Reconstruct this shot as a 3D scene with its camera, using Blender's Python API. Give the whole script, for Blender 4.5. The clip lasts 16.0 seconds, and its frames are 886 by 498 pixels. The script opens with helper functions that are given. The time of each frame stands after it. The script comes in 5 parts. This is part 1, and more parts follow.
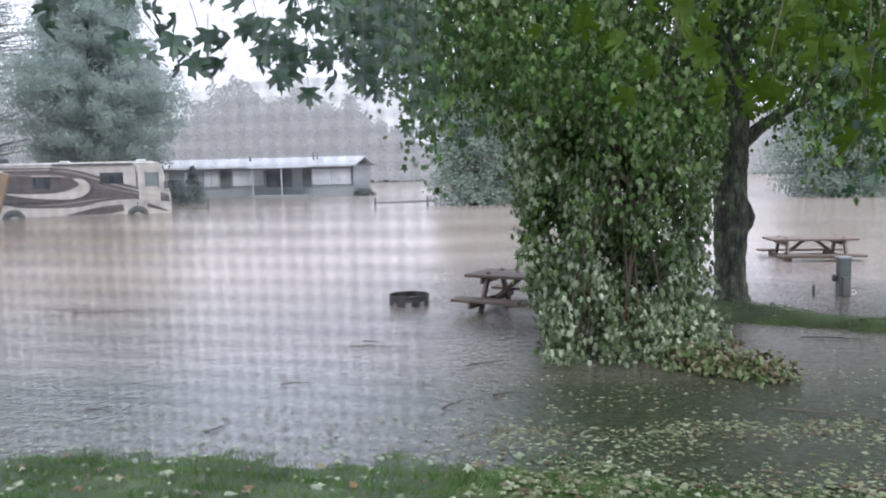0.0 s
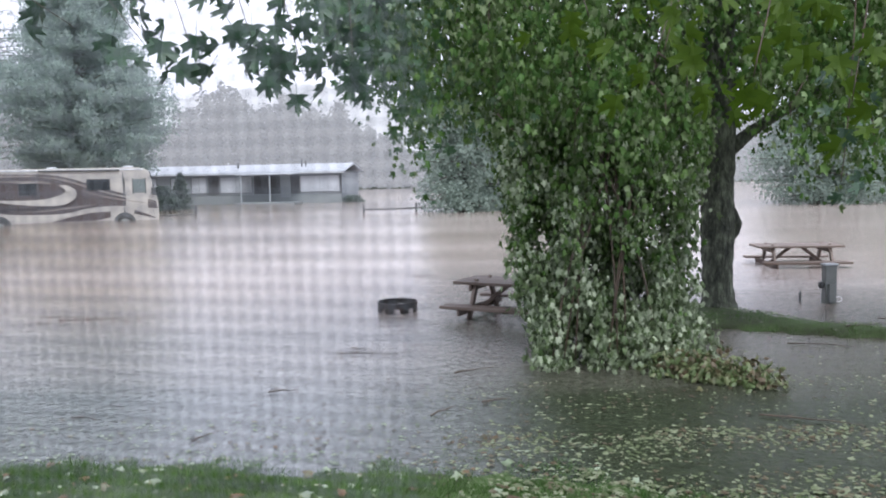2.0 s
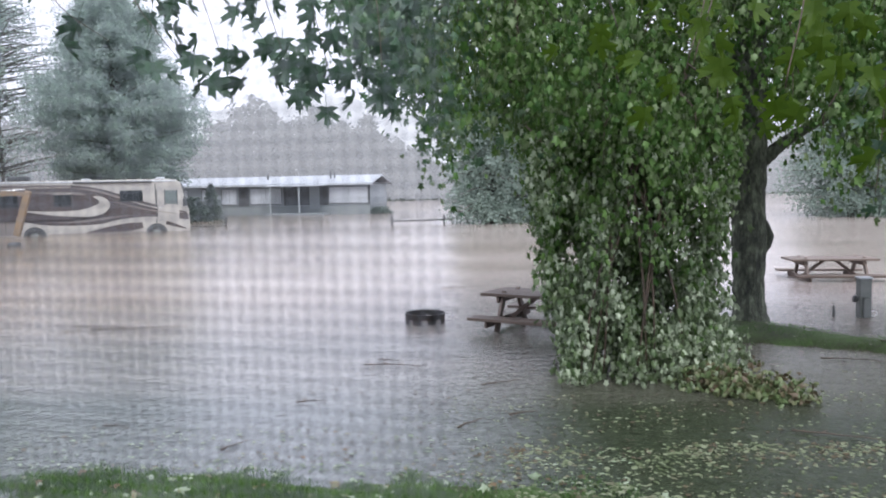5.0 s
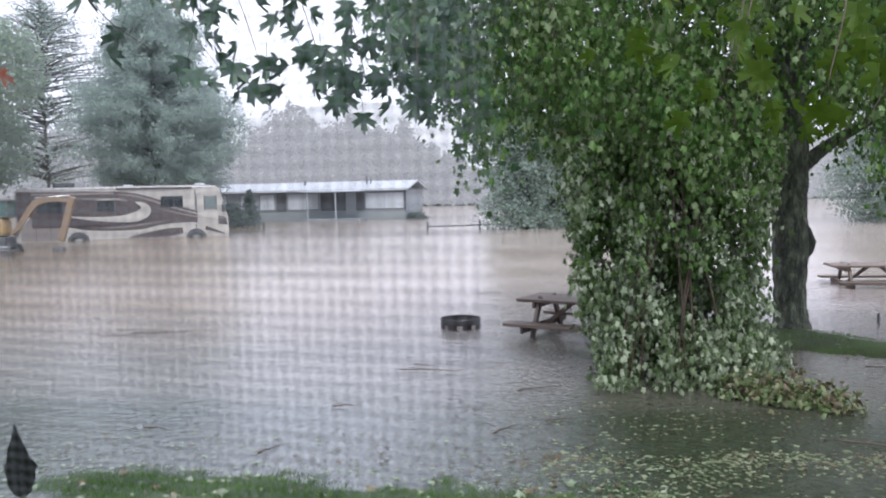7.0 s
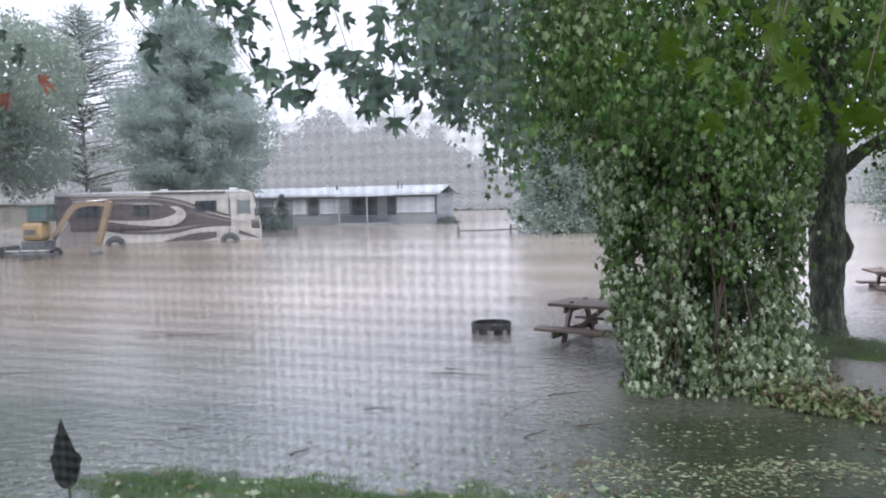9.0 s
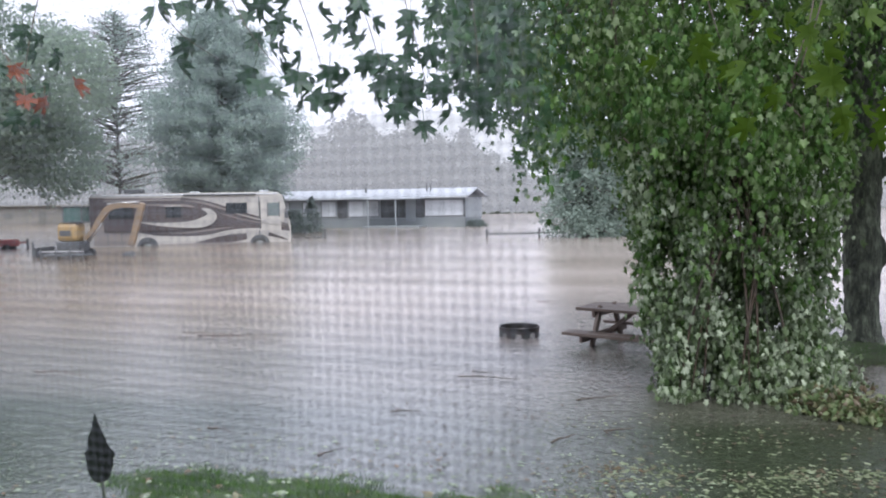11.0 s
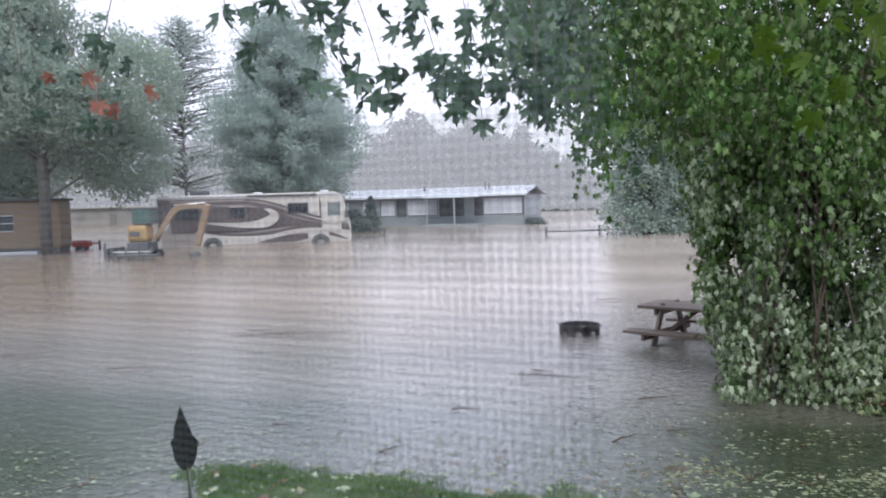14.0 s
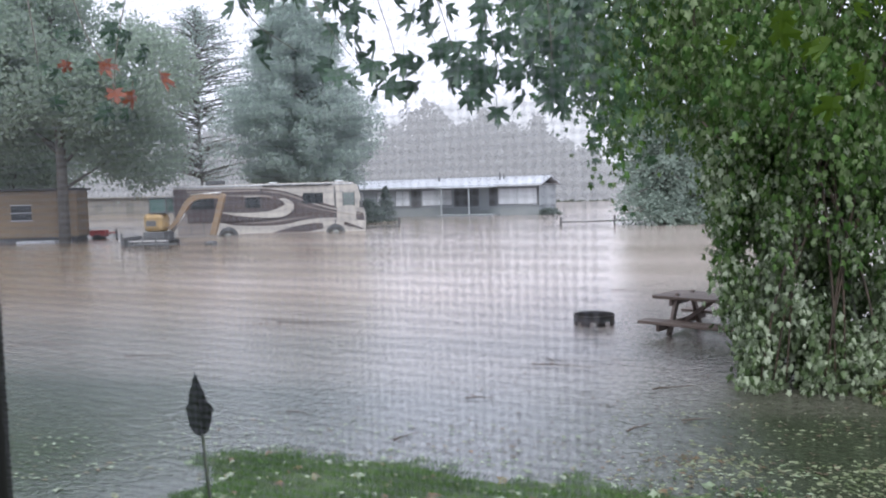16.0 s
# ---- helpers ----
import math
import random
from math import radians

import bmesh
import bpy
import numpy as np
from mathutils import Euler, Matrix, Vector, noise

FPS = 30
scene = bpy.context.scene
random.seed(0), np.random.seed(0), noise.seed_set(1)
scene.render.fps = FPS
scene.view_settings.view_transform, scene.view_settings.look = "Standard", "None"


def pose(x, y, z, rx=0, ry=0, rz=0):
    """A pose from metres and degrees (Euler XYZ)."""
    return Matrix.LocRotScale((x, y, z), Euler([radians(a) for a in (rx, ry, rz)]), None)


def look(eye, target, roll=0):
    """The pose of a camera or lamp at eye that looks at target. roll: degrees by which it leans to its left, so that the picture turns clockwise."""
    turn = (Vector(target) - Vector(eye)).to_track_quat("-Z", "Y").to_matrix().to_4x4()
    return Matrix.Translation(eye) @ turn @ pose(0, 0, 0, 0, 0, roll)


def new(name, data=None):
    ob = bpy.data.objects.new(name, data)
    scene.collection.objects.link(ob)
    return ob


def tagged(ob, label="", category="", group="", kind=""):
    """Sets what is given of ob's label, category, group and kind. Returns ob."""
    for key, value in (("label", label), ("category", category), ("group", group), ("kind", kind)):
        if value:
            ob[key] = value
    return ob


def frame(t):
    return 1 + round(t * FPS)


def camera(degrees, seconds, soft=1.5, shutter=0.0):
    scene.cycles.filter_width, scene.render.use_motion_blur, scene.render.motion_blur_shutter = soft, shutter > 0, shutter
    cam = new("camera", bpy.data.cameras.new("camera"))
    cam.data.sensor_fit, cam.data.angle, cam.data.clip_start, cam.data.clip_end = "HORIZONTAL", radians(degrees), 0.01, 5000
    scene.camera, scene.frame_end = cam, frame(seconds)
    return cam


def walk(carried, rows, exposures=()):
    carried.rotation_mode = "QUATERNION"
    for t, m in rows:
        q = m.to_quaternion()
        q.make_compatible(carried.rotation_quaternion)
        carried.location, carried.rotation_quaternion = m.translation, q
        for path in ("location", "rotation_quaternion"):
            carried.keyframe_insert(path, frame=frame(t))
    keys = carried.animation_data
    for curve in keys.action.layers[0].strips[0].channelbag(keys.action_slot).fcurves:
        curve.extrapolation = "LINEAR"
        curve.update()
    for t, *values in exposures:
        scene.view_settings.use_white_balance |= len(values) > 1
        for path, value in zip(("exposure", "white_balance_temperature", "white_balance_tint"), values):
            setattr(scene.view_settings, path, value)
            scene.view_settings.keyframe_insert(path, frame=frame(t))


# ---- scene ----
cam = camera(57.52, 16.0, 1.9)
# a small phone lens set on the middle distance: the screen at arm's length melts into a soft grid
cam.data.dof.use_dof, cam.data.dof.focus_distance, cam.data.dof.aperture_fstop = True, 14.0, 33.0
PATH = [
    (0.0, pose(-0.0028, 0.0472, 2.1497, 84.230, 1.277, 0.460)),
    (0.5, pose(-0.0028, 0.0468, 2.1497, 84.263, 1.215, 0.332)),
    (1.0, pose(-0.0028, 0.0464, 2.1497, 84.383, 1.165, 0.191)),
    (1.5, pose(-0.0028, 0.0459, 2.1497, 84.594, 1.216, 0.002)),
    (2.0, pose(-0.0028, 0.0454, 2.1497, 84.706, 1.195, -0.350)),
    (2.5, pose(-0.0028, 0.0449, 2.1497, 84.801, 1.130, -0.590)),
    (3.0, pose(-0.0028, 0.0430, 2.1497, 84.926, 1.093, -0.591)),
    (5.5, pose(-0.0028, 0.0396, 2.1497, 85.701, 1.154, 2.434)),
    (6.0, pose(-0.0028, 0.0372, 2.1497, 85.812, 1.166, 3.082)),
    (6.5, pose(-0.0028, 0.0360, 2.1497, 85.936, 1.200, 3.443)),
    (7.0, pose(-0.0030, 0.0347, 2.1497, 86.001, 1.223, 4.158)),
    (7.5, pose(-0.0037, 0.0333, 2.1503, 86.122, 1.343, 4.810)),
    (8.0, pose(-0.0049, 0.0319, 2.1506, 86.205, 1.365, 5.411)),
    (8.5, pose(-0.0052, 0.0304, 2.1489, 86.300, 1.419, 5.978)),
    (9.0, pose(-0.0032, 0.0260, 2.1480, 86.358, 1.233, 6.354)),
    (11.5, pose(-0.0013, 0.0181, 2.1476, 86.670, 1.056, 8.987)),
    (12.0, pose(-0.0015, 0.0124, 2.1463, 86.694, 1.106, 9.597)),
    (12.5, pose(-0.0026, 0.0093, 2.1470, 86.687, 1.192, 10.197)),
    (13.0, pose(-0.0030, 0.0062, 2.1476, 86.680, 1.337, 11.076)),
    (13.5, pose(-0.0019, 0.0031, 2.1485, 86.609, 1.632, 12.021)),
    (14.0, pose(-0.0011, 0.0007, 2.1500, 86.580, 1.629, 12.513)),
    (14.5, pose(-0.0022, -0.0005, 2.1476, 86.560, 1.749, 13.476)),
    (15.0, pose(-0.0025, -0.0010, 2.1464, 86.511, 1.886, 14.086)),
    (15.5, pose(-0.0008, -0.0014, 2.1446, 86.416, 1.785, 14.471)),
    (16.0, pose(0.0005, -0.0018, 2.1351, 85.934, 1.532, 13.552)),
]
walk(cam, PATH)

# ---- daylight: a wet overcast sky ----
world = bpy.data.worlds.new("overcast")
scene.world = world
world.use_nodes = True
wn, wl = world.node_tree.nodes, world.node_tree.links
wn.clear()
sky = wn.new("ShaderNodeTexSky")
sky.sky_type, sky.sun_disc = "NISHITA", False
sky.sun_elevation, sky.sun_rotation = radians(58), radians(200)
sky.air_density, sky.dust_density = 1.5, 6.0
grey = wn.new("ShaderNodeHueSaturation")
grey.inputs["Saturation"].default_value = 0.12
wl.new(sky.outputs[0], grey.inputs["Color"])
cloud = wn.new("ShaderNodeMix")
cloud.data_type = "RGBA"
cloud.inputs[0].default_value = 0.78
cloud.inputs[7].default_value = (7.45, 7.75, 9.5, 1)
wl.new(grey.outputs[0], cloud.inputs[6])
bg = wn.new("ShaderNodeBackground")
bg.inputs["Strength"].default_value = 0.095
wl.new(cloud.outputs[2], bg.inputs["Color"])
wout = wn.new("ShaderNodeOutputWorld")
wl.new(bg.outputs[0], wout.inputs[0])

sun_data = bpy.data.lights.new("sun", "SUN")
sun_data.energy, sun_data.angle, sun_data.color = 1.5, radians(40), (0.97, 0.98, 1.0)
sun = new("sun", sun_data)
sun.matrix_world = look((0, 0, 0), (-0.2, 0.5, -0.85))
scene.view_settings.exposure = 1.13


# ---- materials ----
def mat(name, colours, scale=6.0, rough=0.6, bump=0.2, fine=60.0, metal=0.0, stretch=(1, 1, 1), spec=0.5, island=False, rand=False, depth=0.01):
    """Colours mixed by a broad and a fine noise; bump from the fine one."""
    m = bpy.data.materials.new(name)
    m.use_nodes = True
    n, l = m.node_tree.nodes, m.node_tree.links
    p = n["Principled BSDF"]
    p.inputs["Metallic"].default_value = metal
    p.inputs["Specular IOR Level"].default_value = spec
    co = n.new("ShaderNodeTexCoord")
    mp = n.new("ShaderNodeMapping")
    mp.inputs["Scale"].default_value = stretch
    l.new(co.outputs["Object"], mp.inputs[0])
    big, small = n.new("ShaderNodeTexNoise"), n.new("ShaderNodeTexNoise")
    for tex, s, d in ((big, scale, 4), (small, fine, 6)):
        tex.inputs["Scale"].default_value, tex.inputs["Detail"].default_value = s, d
        l.new(mp.outputs[0], tex.inputs["Vector"])
    add = n.new("ShaderNodeMath")
    add.operation = "MULTIPLY_ADD"
    add.inputs[1].default_value = 0.45
    l.new(small.outputs[0], add.inputs[0])
    l.new(big.outputs[0], add.inputs[2])
    fac = add.outputs[0]
    if island or rand:
        src = n.new("ShaderNodeNewGeometry").outputs["Random Per Island"] if island else n.new("ShaderNodeObjectInfo").outputs["Random"]
        mix = n.new("ShaderNodeMath")
        mix.operation = "MULTIPLY_ADD"
        mix.inputs[1].default_value = 0.75
        l.new(src, mix.inputs[0])
        sub = n.new("ShaderNodeMath")
        sub.operation = "SUBTRACT"
        sub.inputs[1].default_value = 0.4
        l.new(fac, sub.inputs[0])
        l.new(sub.outputs[0], mix.inputs[2])
        fac = mix.outputs[0]
    ramp = n.new("ShaderNodeValToRGB")
    el = ramp.color_ramp.elements
    lo, hi = (0.54, 0.92) if not (island or rand) else (0.0, 1.0)
    for i, c in enumerate(colours):
        pos = lo + (hi - lo) * i / max(1, len(colours) - 1)
        e = el[i] if i < 2 else el.new(pos)
        e.position, e.color = pos, (*c, 1)
    if len(colours) == 1:
        el[1].color = (*colours[0], 1)
    l.new(fac, ramp.inputs[0])
    l.new(ramp.outputs[0], p.inputs["Base Color"])
    rr = n.new("ShaderNodeMapRange")
    rr.inputs[3].default_value, rr.inputs[4].default_value = rough * 0.75, min(1, rough * 1.25)
    l.new(big.outputs[0], rr.inputs[0])
    l.new(rr.outputs[0], p.inputs["Roughness"])
    if bump:
        b = n.new("ShaderNodeBump")
        b.inputs["Strength"].default_value, b.inputs["Distance"].default_value = bump, depth
        l.new(small.outputs[0], b.inputs["Height"])
        l.new(b.outputs[0], p.inputs["Normal"])
    return m


def leaf_mat(name, colours, rough=0.38, through_=0.3, fine=25.0, spec=0.4):
    """A wet leaf: colour varies leaf by leaf, some light passes through."""
    m = mat(name, colours, scale=1.2, rough=rough, bump=0.15, fine=fine, island=True, spec=spec)
    n, l = m.node_tree.nodes, m.node_tree.links
    p, out = n["Principled BSDF"], n["Material Output"]
    tr, mx = n.new("ShaderNodeBsdfTranslucent"), n.new("ShaderNodeMixShader")
    ramp = next(k for k in n if k.type == "VALTORGB")
    l.new(ramp.outputs[0], tr.inputs[0])
    mx.inputs[0].default_value = through_
    l.new(p.outputs[0], mx.inputs[1])
    l.new(tr.outputs[0], mx.inputs[2])
    l.new(mx.outputs[0], out.inputs[0])
    return m


def sheer_mat(name, colour, clear):
    """A thin translucent cloth or filament that lets part of the light straight through."""
    m = bpy.data.materials.new(name)
    m.use_nodes = True
    n, l = m.node_tree.nodes, m.node_tree.links
    n.remove(n["Principled BSDF"])
    a, d, t = n.new("ShaderNodeBsdfTransparent"), n.new("ShaderNodeBsdfDiffuse"), n.new("ShaderNodeBsdfTranslucent")
    d.inputs[0].default_value = t.inputs[0].default_value = (*colour, 1)
    m1, m2 = n.new("ShaderNodeMixShader"), n.new("ShaderNodeMixShader")
    m1.inputs[0].default_value = 0.72
    l.new(d.outputs[0], m1.inputs[1])
    l.new(t.outputs[0], m1.inputs[2])
    m2.inputs[0].default_value = clear
    l.new(m1.outputs[0], m2.inputs[1])
    l.new(a.outputs[0], m2.inputs[2])
    l.new(m2.outputs[0], n["Material Output"].inputs[0])
    return m


def water_mat():
    """Muddy flood water, pocked by rain and combed by wind."""
    m = bpy.data.materials.new("flood_water")
    m.use_nodes = True
    n, l = m.node_tree.nodes, m.node_tree.links
    p = n["Principled BSDF"]
    p.inputs["IOR"].default_value = 1.33
    p.inputs["Roughness"].default_value = 0.10
    co = n.new("ShaderNodeTexCoord")
    silt = n.new("ShaderNodeTexNoise")
    silt.inputs["Scale"].default_value, silt.inputs["Detail"].default_value = 0.09, 5
    mp = n.new("ShaderNodeMapping")
    mp.inputs["Scale"].default_value = (0.35, 2.2, 1)
    l.new(co.outputs["Object"], mp.inputs[0])
    l.new(mp.outputs[0], silt.inputs["Vector"])
    ramp = n.new("ShaderNodeValToRGB")
    e = ramp.color_ramp.elements
    e[0].position, e[0].color = 0.3, (0.27, 0.225, 0.195, 1)
    e[1].position, e[1].color = 0.7, (0.44, 0.385, 0.36, 1)
    l.new(silt.outputs[0], ramp.inputs[0])
    # blue-grey near the bank, brown silt farther out
    geo = n.new("ShaderNodeSeparateXYZ")
    l.new(co.outputs["Object"], geo.inputs[0])
    # browner west side: the trees' reflection, where no sky mirrors, painted into the colour
    reflect_edge = n.new("ShaderNodeMath")
    reflect_edge.operation = "MULTIPLY_ADD"
    reflect_edge.inputs[1].default_value = 9.0
    l.new(silt.outputs[0], reflect_edge.inputs[0])
    l.new(geo.outputs[0], reflect_edge.inputs[2])
    reflect_fac = n.new("ShaderNodeMapRange")
    reflect_fac.inputs[1].default_value, reflect_fac.inputs[2].default_value = -2.0, -13.0
    l.new(reflect_edge.outputs[0], reflect_fac.inputs[0])
    reflect_mix = n.new("ShaderNodeMix")
    reflect_mix.data_type = "RGBA"
    reflect_mix.inputs[7].default_value = (0.20, 0.16, 0.122, 1)
    l.new(reflect_fac.outputs[0], reflect_mix.inputs[0])
    l.new(ramp.outputs[0], reflect_mix.inputs[6])
    wob = n.new("ShaderNodeMath")
    wob.operation = "MULTIPLY_ADD"
    wob.inputs[1].default_value = 7.0
    l.new(silt.outputs[0], wob.inputs[0])
    l.new(geo.outputs[1], wob.inputs[2])
    rng = n.new("ShaderNodeMapRange")
    rng.inputs[1].default_value, rng.inputs[2].default_value = 11.5, 19.0
    l.new(wob.outputs[0], rng.inputs[0])
    # shallow gravel towards the tree, painted darker for crown reflection and lost screen veil
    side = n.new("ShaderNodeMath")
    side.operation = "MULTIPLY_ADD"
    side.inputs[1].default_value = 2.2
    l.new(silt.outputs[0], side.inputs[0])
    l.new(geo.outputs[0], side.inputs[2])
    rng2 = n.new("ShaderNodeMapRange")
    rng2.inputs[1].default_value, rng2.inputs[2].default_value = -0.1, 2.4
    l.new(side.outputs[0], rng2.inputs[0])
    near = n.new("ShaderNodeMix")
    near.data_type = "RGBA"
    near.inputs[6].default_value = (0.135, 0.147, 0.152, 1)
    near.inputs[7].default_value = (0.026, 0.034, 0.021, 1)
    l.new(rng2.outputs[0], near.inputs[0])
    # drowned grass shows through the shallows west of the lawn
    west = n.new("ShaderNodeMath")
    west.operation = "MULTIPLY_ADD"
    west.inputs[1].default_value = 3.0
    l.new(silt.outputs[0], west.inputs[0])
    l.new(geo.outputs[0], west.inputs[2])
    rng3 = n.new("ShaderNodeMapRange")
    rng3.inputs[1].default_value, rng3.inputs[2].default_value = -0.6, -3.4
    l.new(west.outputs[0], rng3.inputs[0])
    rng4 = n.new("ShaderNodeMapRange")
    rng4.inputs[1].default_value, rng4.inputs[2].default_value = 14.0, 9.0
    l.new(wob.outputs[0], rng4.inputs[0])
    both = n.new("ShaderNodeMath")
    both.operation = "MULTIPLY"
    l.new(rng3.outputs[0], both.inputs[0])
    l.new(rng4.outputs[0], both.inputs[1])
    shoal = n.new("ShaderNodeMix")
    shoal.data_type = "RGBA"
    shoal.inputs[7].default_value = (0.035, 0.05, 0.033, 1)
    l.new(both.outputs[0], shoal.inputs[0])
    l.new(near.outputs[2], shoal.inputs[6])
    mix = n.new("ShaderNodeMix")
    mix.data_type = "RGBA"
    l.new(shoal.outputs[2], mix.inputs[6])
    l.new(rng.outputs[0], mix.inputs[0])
    l.new(reflect_mix.outputs[2], mix.inputs[7])
    # gravel, bits of leaf and silt grain seen through the surface
    grit = n.new("ShaderNodeTexNoise")
    grit.inputs["Scale"].default_value, grit.inputs["Detail"].default_value, grit.inputs["Roughness"].default_value = 17.0, 6, 0.75
    mp3 = n.new("ShaderNodeMapping")
    mp3.inputs["Scale"].default_value = (1.0, 0.55, 1)
    l.new(co.outputs["Object"], mp3.inputs[0])
    l.new(mp3.outputs[0], grit.inputs["Vector"])
    gain = n.new("ShaderNodeMapRange")
    gain.inputs[1].default_value, gain.inputs[2].default_value = 0.36, 0.66
    gain.inputs[3].default_value, gain.inputs[4].default_value = 0.5, 1.55
    l.new(grit.outputs[0], gain.inputs[0])
    tint = n.new("ShaderNodeVectorMath")
    tint.operation = "SCALE"
    l.new(mix.outputs[2], tint.inputs[0])
    l.new(gain.outputs[0], tint.inputs["Scale"])
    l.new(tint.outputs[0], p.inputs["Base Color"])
    drops, swell = n.new("ShaderNodeTexNoise"), n.new("ShaderNodeTexNoise")
    drops.inputs["Scale"].default_value, drops.inputs["Detail"].default_value = 13.0, 6
    swell.inputs["Scale"].default_value, swell.inputs["Detail"].default_value = 4.0, 4
    mp2 = n.new("ShaderNodeMapping")
    mp2.inputs["Scale"].default_value = (0.8, 1.2, 1)
    l.new(co.outputs["Object"], mp2.inputs[0])
    l.new(co.outputs["Object"], drops.inputs["Vector"])
    l.new(mp2.outputs[0], swell.inputs["Vector"])
    b1, b2 = n.new("ShaderNodeBump"), n.new("ShaderNodeBump")
    b1.inputs["Distance"].default_value = 0.03
    # rougher where rain beats on the shallow gravel
    off = n.new("ShaderNodeMath")
    off.operation = "SUBTRACT"
    off.inputs[0].default_value = 1.0
    l.new(rng.outputs[0], off.inputs[1])
    shallow = n.new("ShaderNodeMath")
    shallow.operation = "MULTIPLY"
    l.new(off.outputs[0], shallow.inputs[0])
    l.new(rng2.outputs[0], shallow.inputs[1])
    rough_ = n.new("ShaderNodeMath")
    rough_.operation = "MULTIPLY_ADD"
    rough_.inputs[1].default_value, rough_.inputs[2].default_value = 0.75, 0.32
    l.new(shallow.outputs[0], rough_.inputs[0])
    l.new(rough_.outputs[0], b1.inputs["Strength"])
    b2.inputs["Strength"].default_value, b2.inputs["Distance"].default_value = 0.22, 0.06
    l.new(drops.outputs[0], b1.inputs["Height"])
    l.new(swell.outputs[0], b2.inputs["Height"])
    l.new(b2.outputs[0], b1.inputs["Normal"])
    l.new(b1.outputs[0], p.inputs["Normal"])
    return m


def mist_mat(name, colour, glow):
    """Far woods and hills, a backdrop: rain haze painted in as pale glow."""
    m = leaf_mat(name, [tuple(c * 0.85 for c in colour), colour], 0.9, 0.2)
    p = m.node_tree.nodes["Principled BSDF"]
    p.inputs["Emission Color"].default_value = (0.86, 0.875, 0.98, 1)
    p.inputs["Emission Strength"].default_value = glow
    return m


M_WATER = water_mat()
M_SOIL = mat("wet_lawn_soil", [(0.03, 0.035, 0.018), (0.045, 0.075, 0.022), (0.06, 0.11, 0.03)], 1.5, 0.8, 0.6, 40, depth=0.03)
M_GRASS = leaf_mat("lawn_grass", [(0.028, 0.080, 0.018), (0.052, 0.13, 0.028), (0.085, 0.178, 0.042), (0.14, 0.21, 0.09)], 0.55, 0.35)
M_MAPLE = leaf_mat("maple_leaf", [(0.018, 0.050, 0.011), (0.034, 0.088, 0.018), (0.058, 0.126, 0.027), (0.09, 0.166, 0.040), (0.17, 0.23, 0.115)], 0.42, 0.34, 25.0, 0.25)
M_DRAPE = leaf_mat("pale_maple_leaf", [(0.022, 0.05, 0.016), (0.055, 0.10, 0.034), (0.11, 0.16, 0.07), (0.20, 0.255, 0.16), (0.37, 0.43, 0.31)], 0.4, 0.25)
M_TAIL = leaf_mat("yellowing_maple_leaf", [(0.04, 0.075, 0.025), (0.07, 0.11, 0.035), (0.10, 0.145, 0.06), (0.15, 0.175, 0.085), (0.10, 0.075, 0.045)], 0.4, 0.25)
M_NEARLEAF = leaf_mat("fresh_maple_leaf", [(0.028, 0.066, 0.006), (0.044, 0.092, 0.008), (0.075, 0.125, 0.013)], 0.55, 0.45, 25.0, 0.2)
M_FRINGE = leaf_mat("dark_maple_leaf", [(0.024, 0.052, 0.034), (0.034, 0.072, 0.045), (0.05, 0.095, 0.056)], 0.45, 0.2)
# crown green with the screen's bluish haze painted into it
M_RIM = leaf_mat("veiled_maple_leaf", [(0.034, 0.08, 0.04), (0.056, 0.12, 0.06), (0.085, 0.16, 0.082), (0.145, 0.215, 0.135)], 0.4, 0.35)
M_RED = leaf_mat("autumn_leaf", [(0.16, 0.055, 0.03), (0.24, 0.075, 0.04)], 0.4, 0.35)
# fir, spruce and broadleaf carry the rain haze as paler base colour
M_FIR = leaf_mat("hazed_fir_foliage", [(0.335, 0.415, 0.385), (0.36, 0.44, 0.407), (0.385, 0.465, 0.43)], 0.95, 0.62, 25.0, 0.0)
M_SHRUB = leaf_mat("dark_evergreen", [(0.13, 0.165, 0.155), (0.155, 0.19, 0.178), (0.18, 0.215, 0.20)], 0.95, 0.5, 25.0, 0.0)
M_SPRUCE = leaf_mat("hazed_spruce_foliage", [(0.27, 0.335, 0.30), (0.29, 0.358, 0.317), (0.31, 0.38, 0.335)], 0.95, 0.6, 25.0, 0.0)
M_BROAD = leaf_mat("hazed_broadleaf_foliage", [(0.295, 0.37, 0.31), (0.32, 0.395, 0.33), (0.345, 0.42, 0.35)], 0.95, 0.62, 25.0, 0.0)
M_FARWOOD = mist_mat("misty_far_wood", (0.05, 0.06, 0.06), 0.26)
M_LITTER = leaf_mat("fallen_leaf", [(0.03, 0.045, 0.02), (0.05, 0.072, 0.03), (0.085, 0.11, 0.052), (0.15, 0.18, 0.105), (0.22, 0.25, 0.165), (0.075, 0.052, 0.032)], 0.5, 0.15)
M_PALELEAF = leaf_mat("pale_fallen_leaf", [(0.07, 0.12, 0.05), (0.12, 0.18, 0.09), (0.19, 0.25, 0.16), (0.26, 0.32, 0.23), (0.31, 0.36, 0.28), (0.22, 0.28, 0.18), (0.15, 0.095, 0.05)], 0.5, 0.2)
M_BARK = mat("maple_bark", [(0.022, 0.026, 0.022), (0.07, 0.08, 0.06), (0.17, 0.195, 0.145)], 9.0, 0.8, 1.0, 26, stretch=(1, 1, 0.4), depth=0.05)
M_FARBARK = mat("grey_bark", [(0.10, 0.10, 0.095), (0.17, 0.165, 0.15)], 3.0, 0.85, 0.5, 20)
M_TWIG = mat("wet_twig", [(0.035, 0.026, 0.02), (0.085, 0.058, 0.038)], 8.0, 0.6, 0.4, 50)
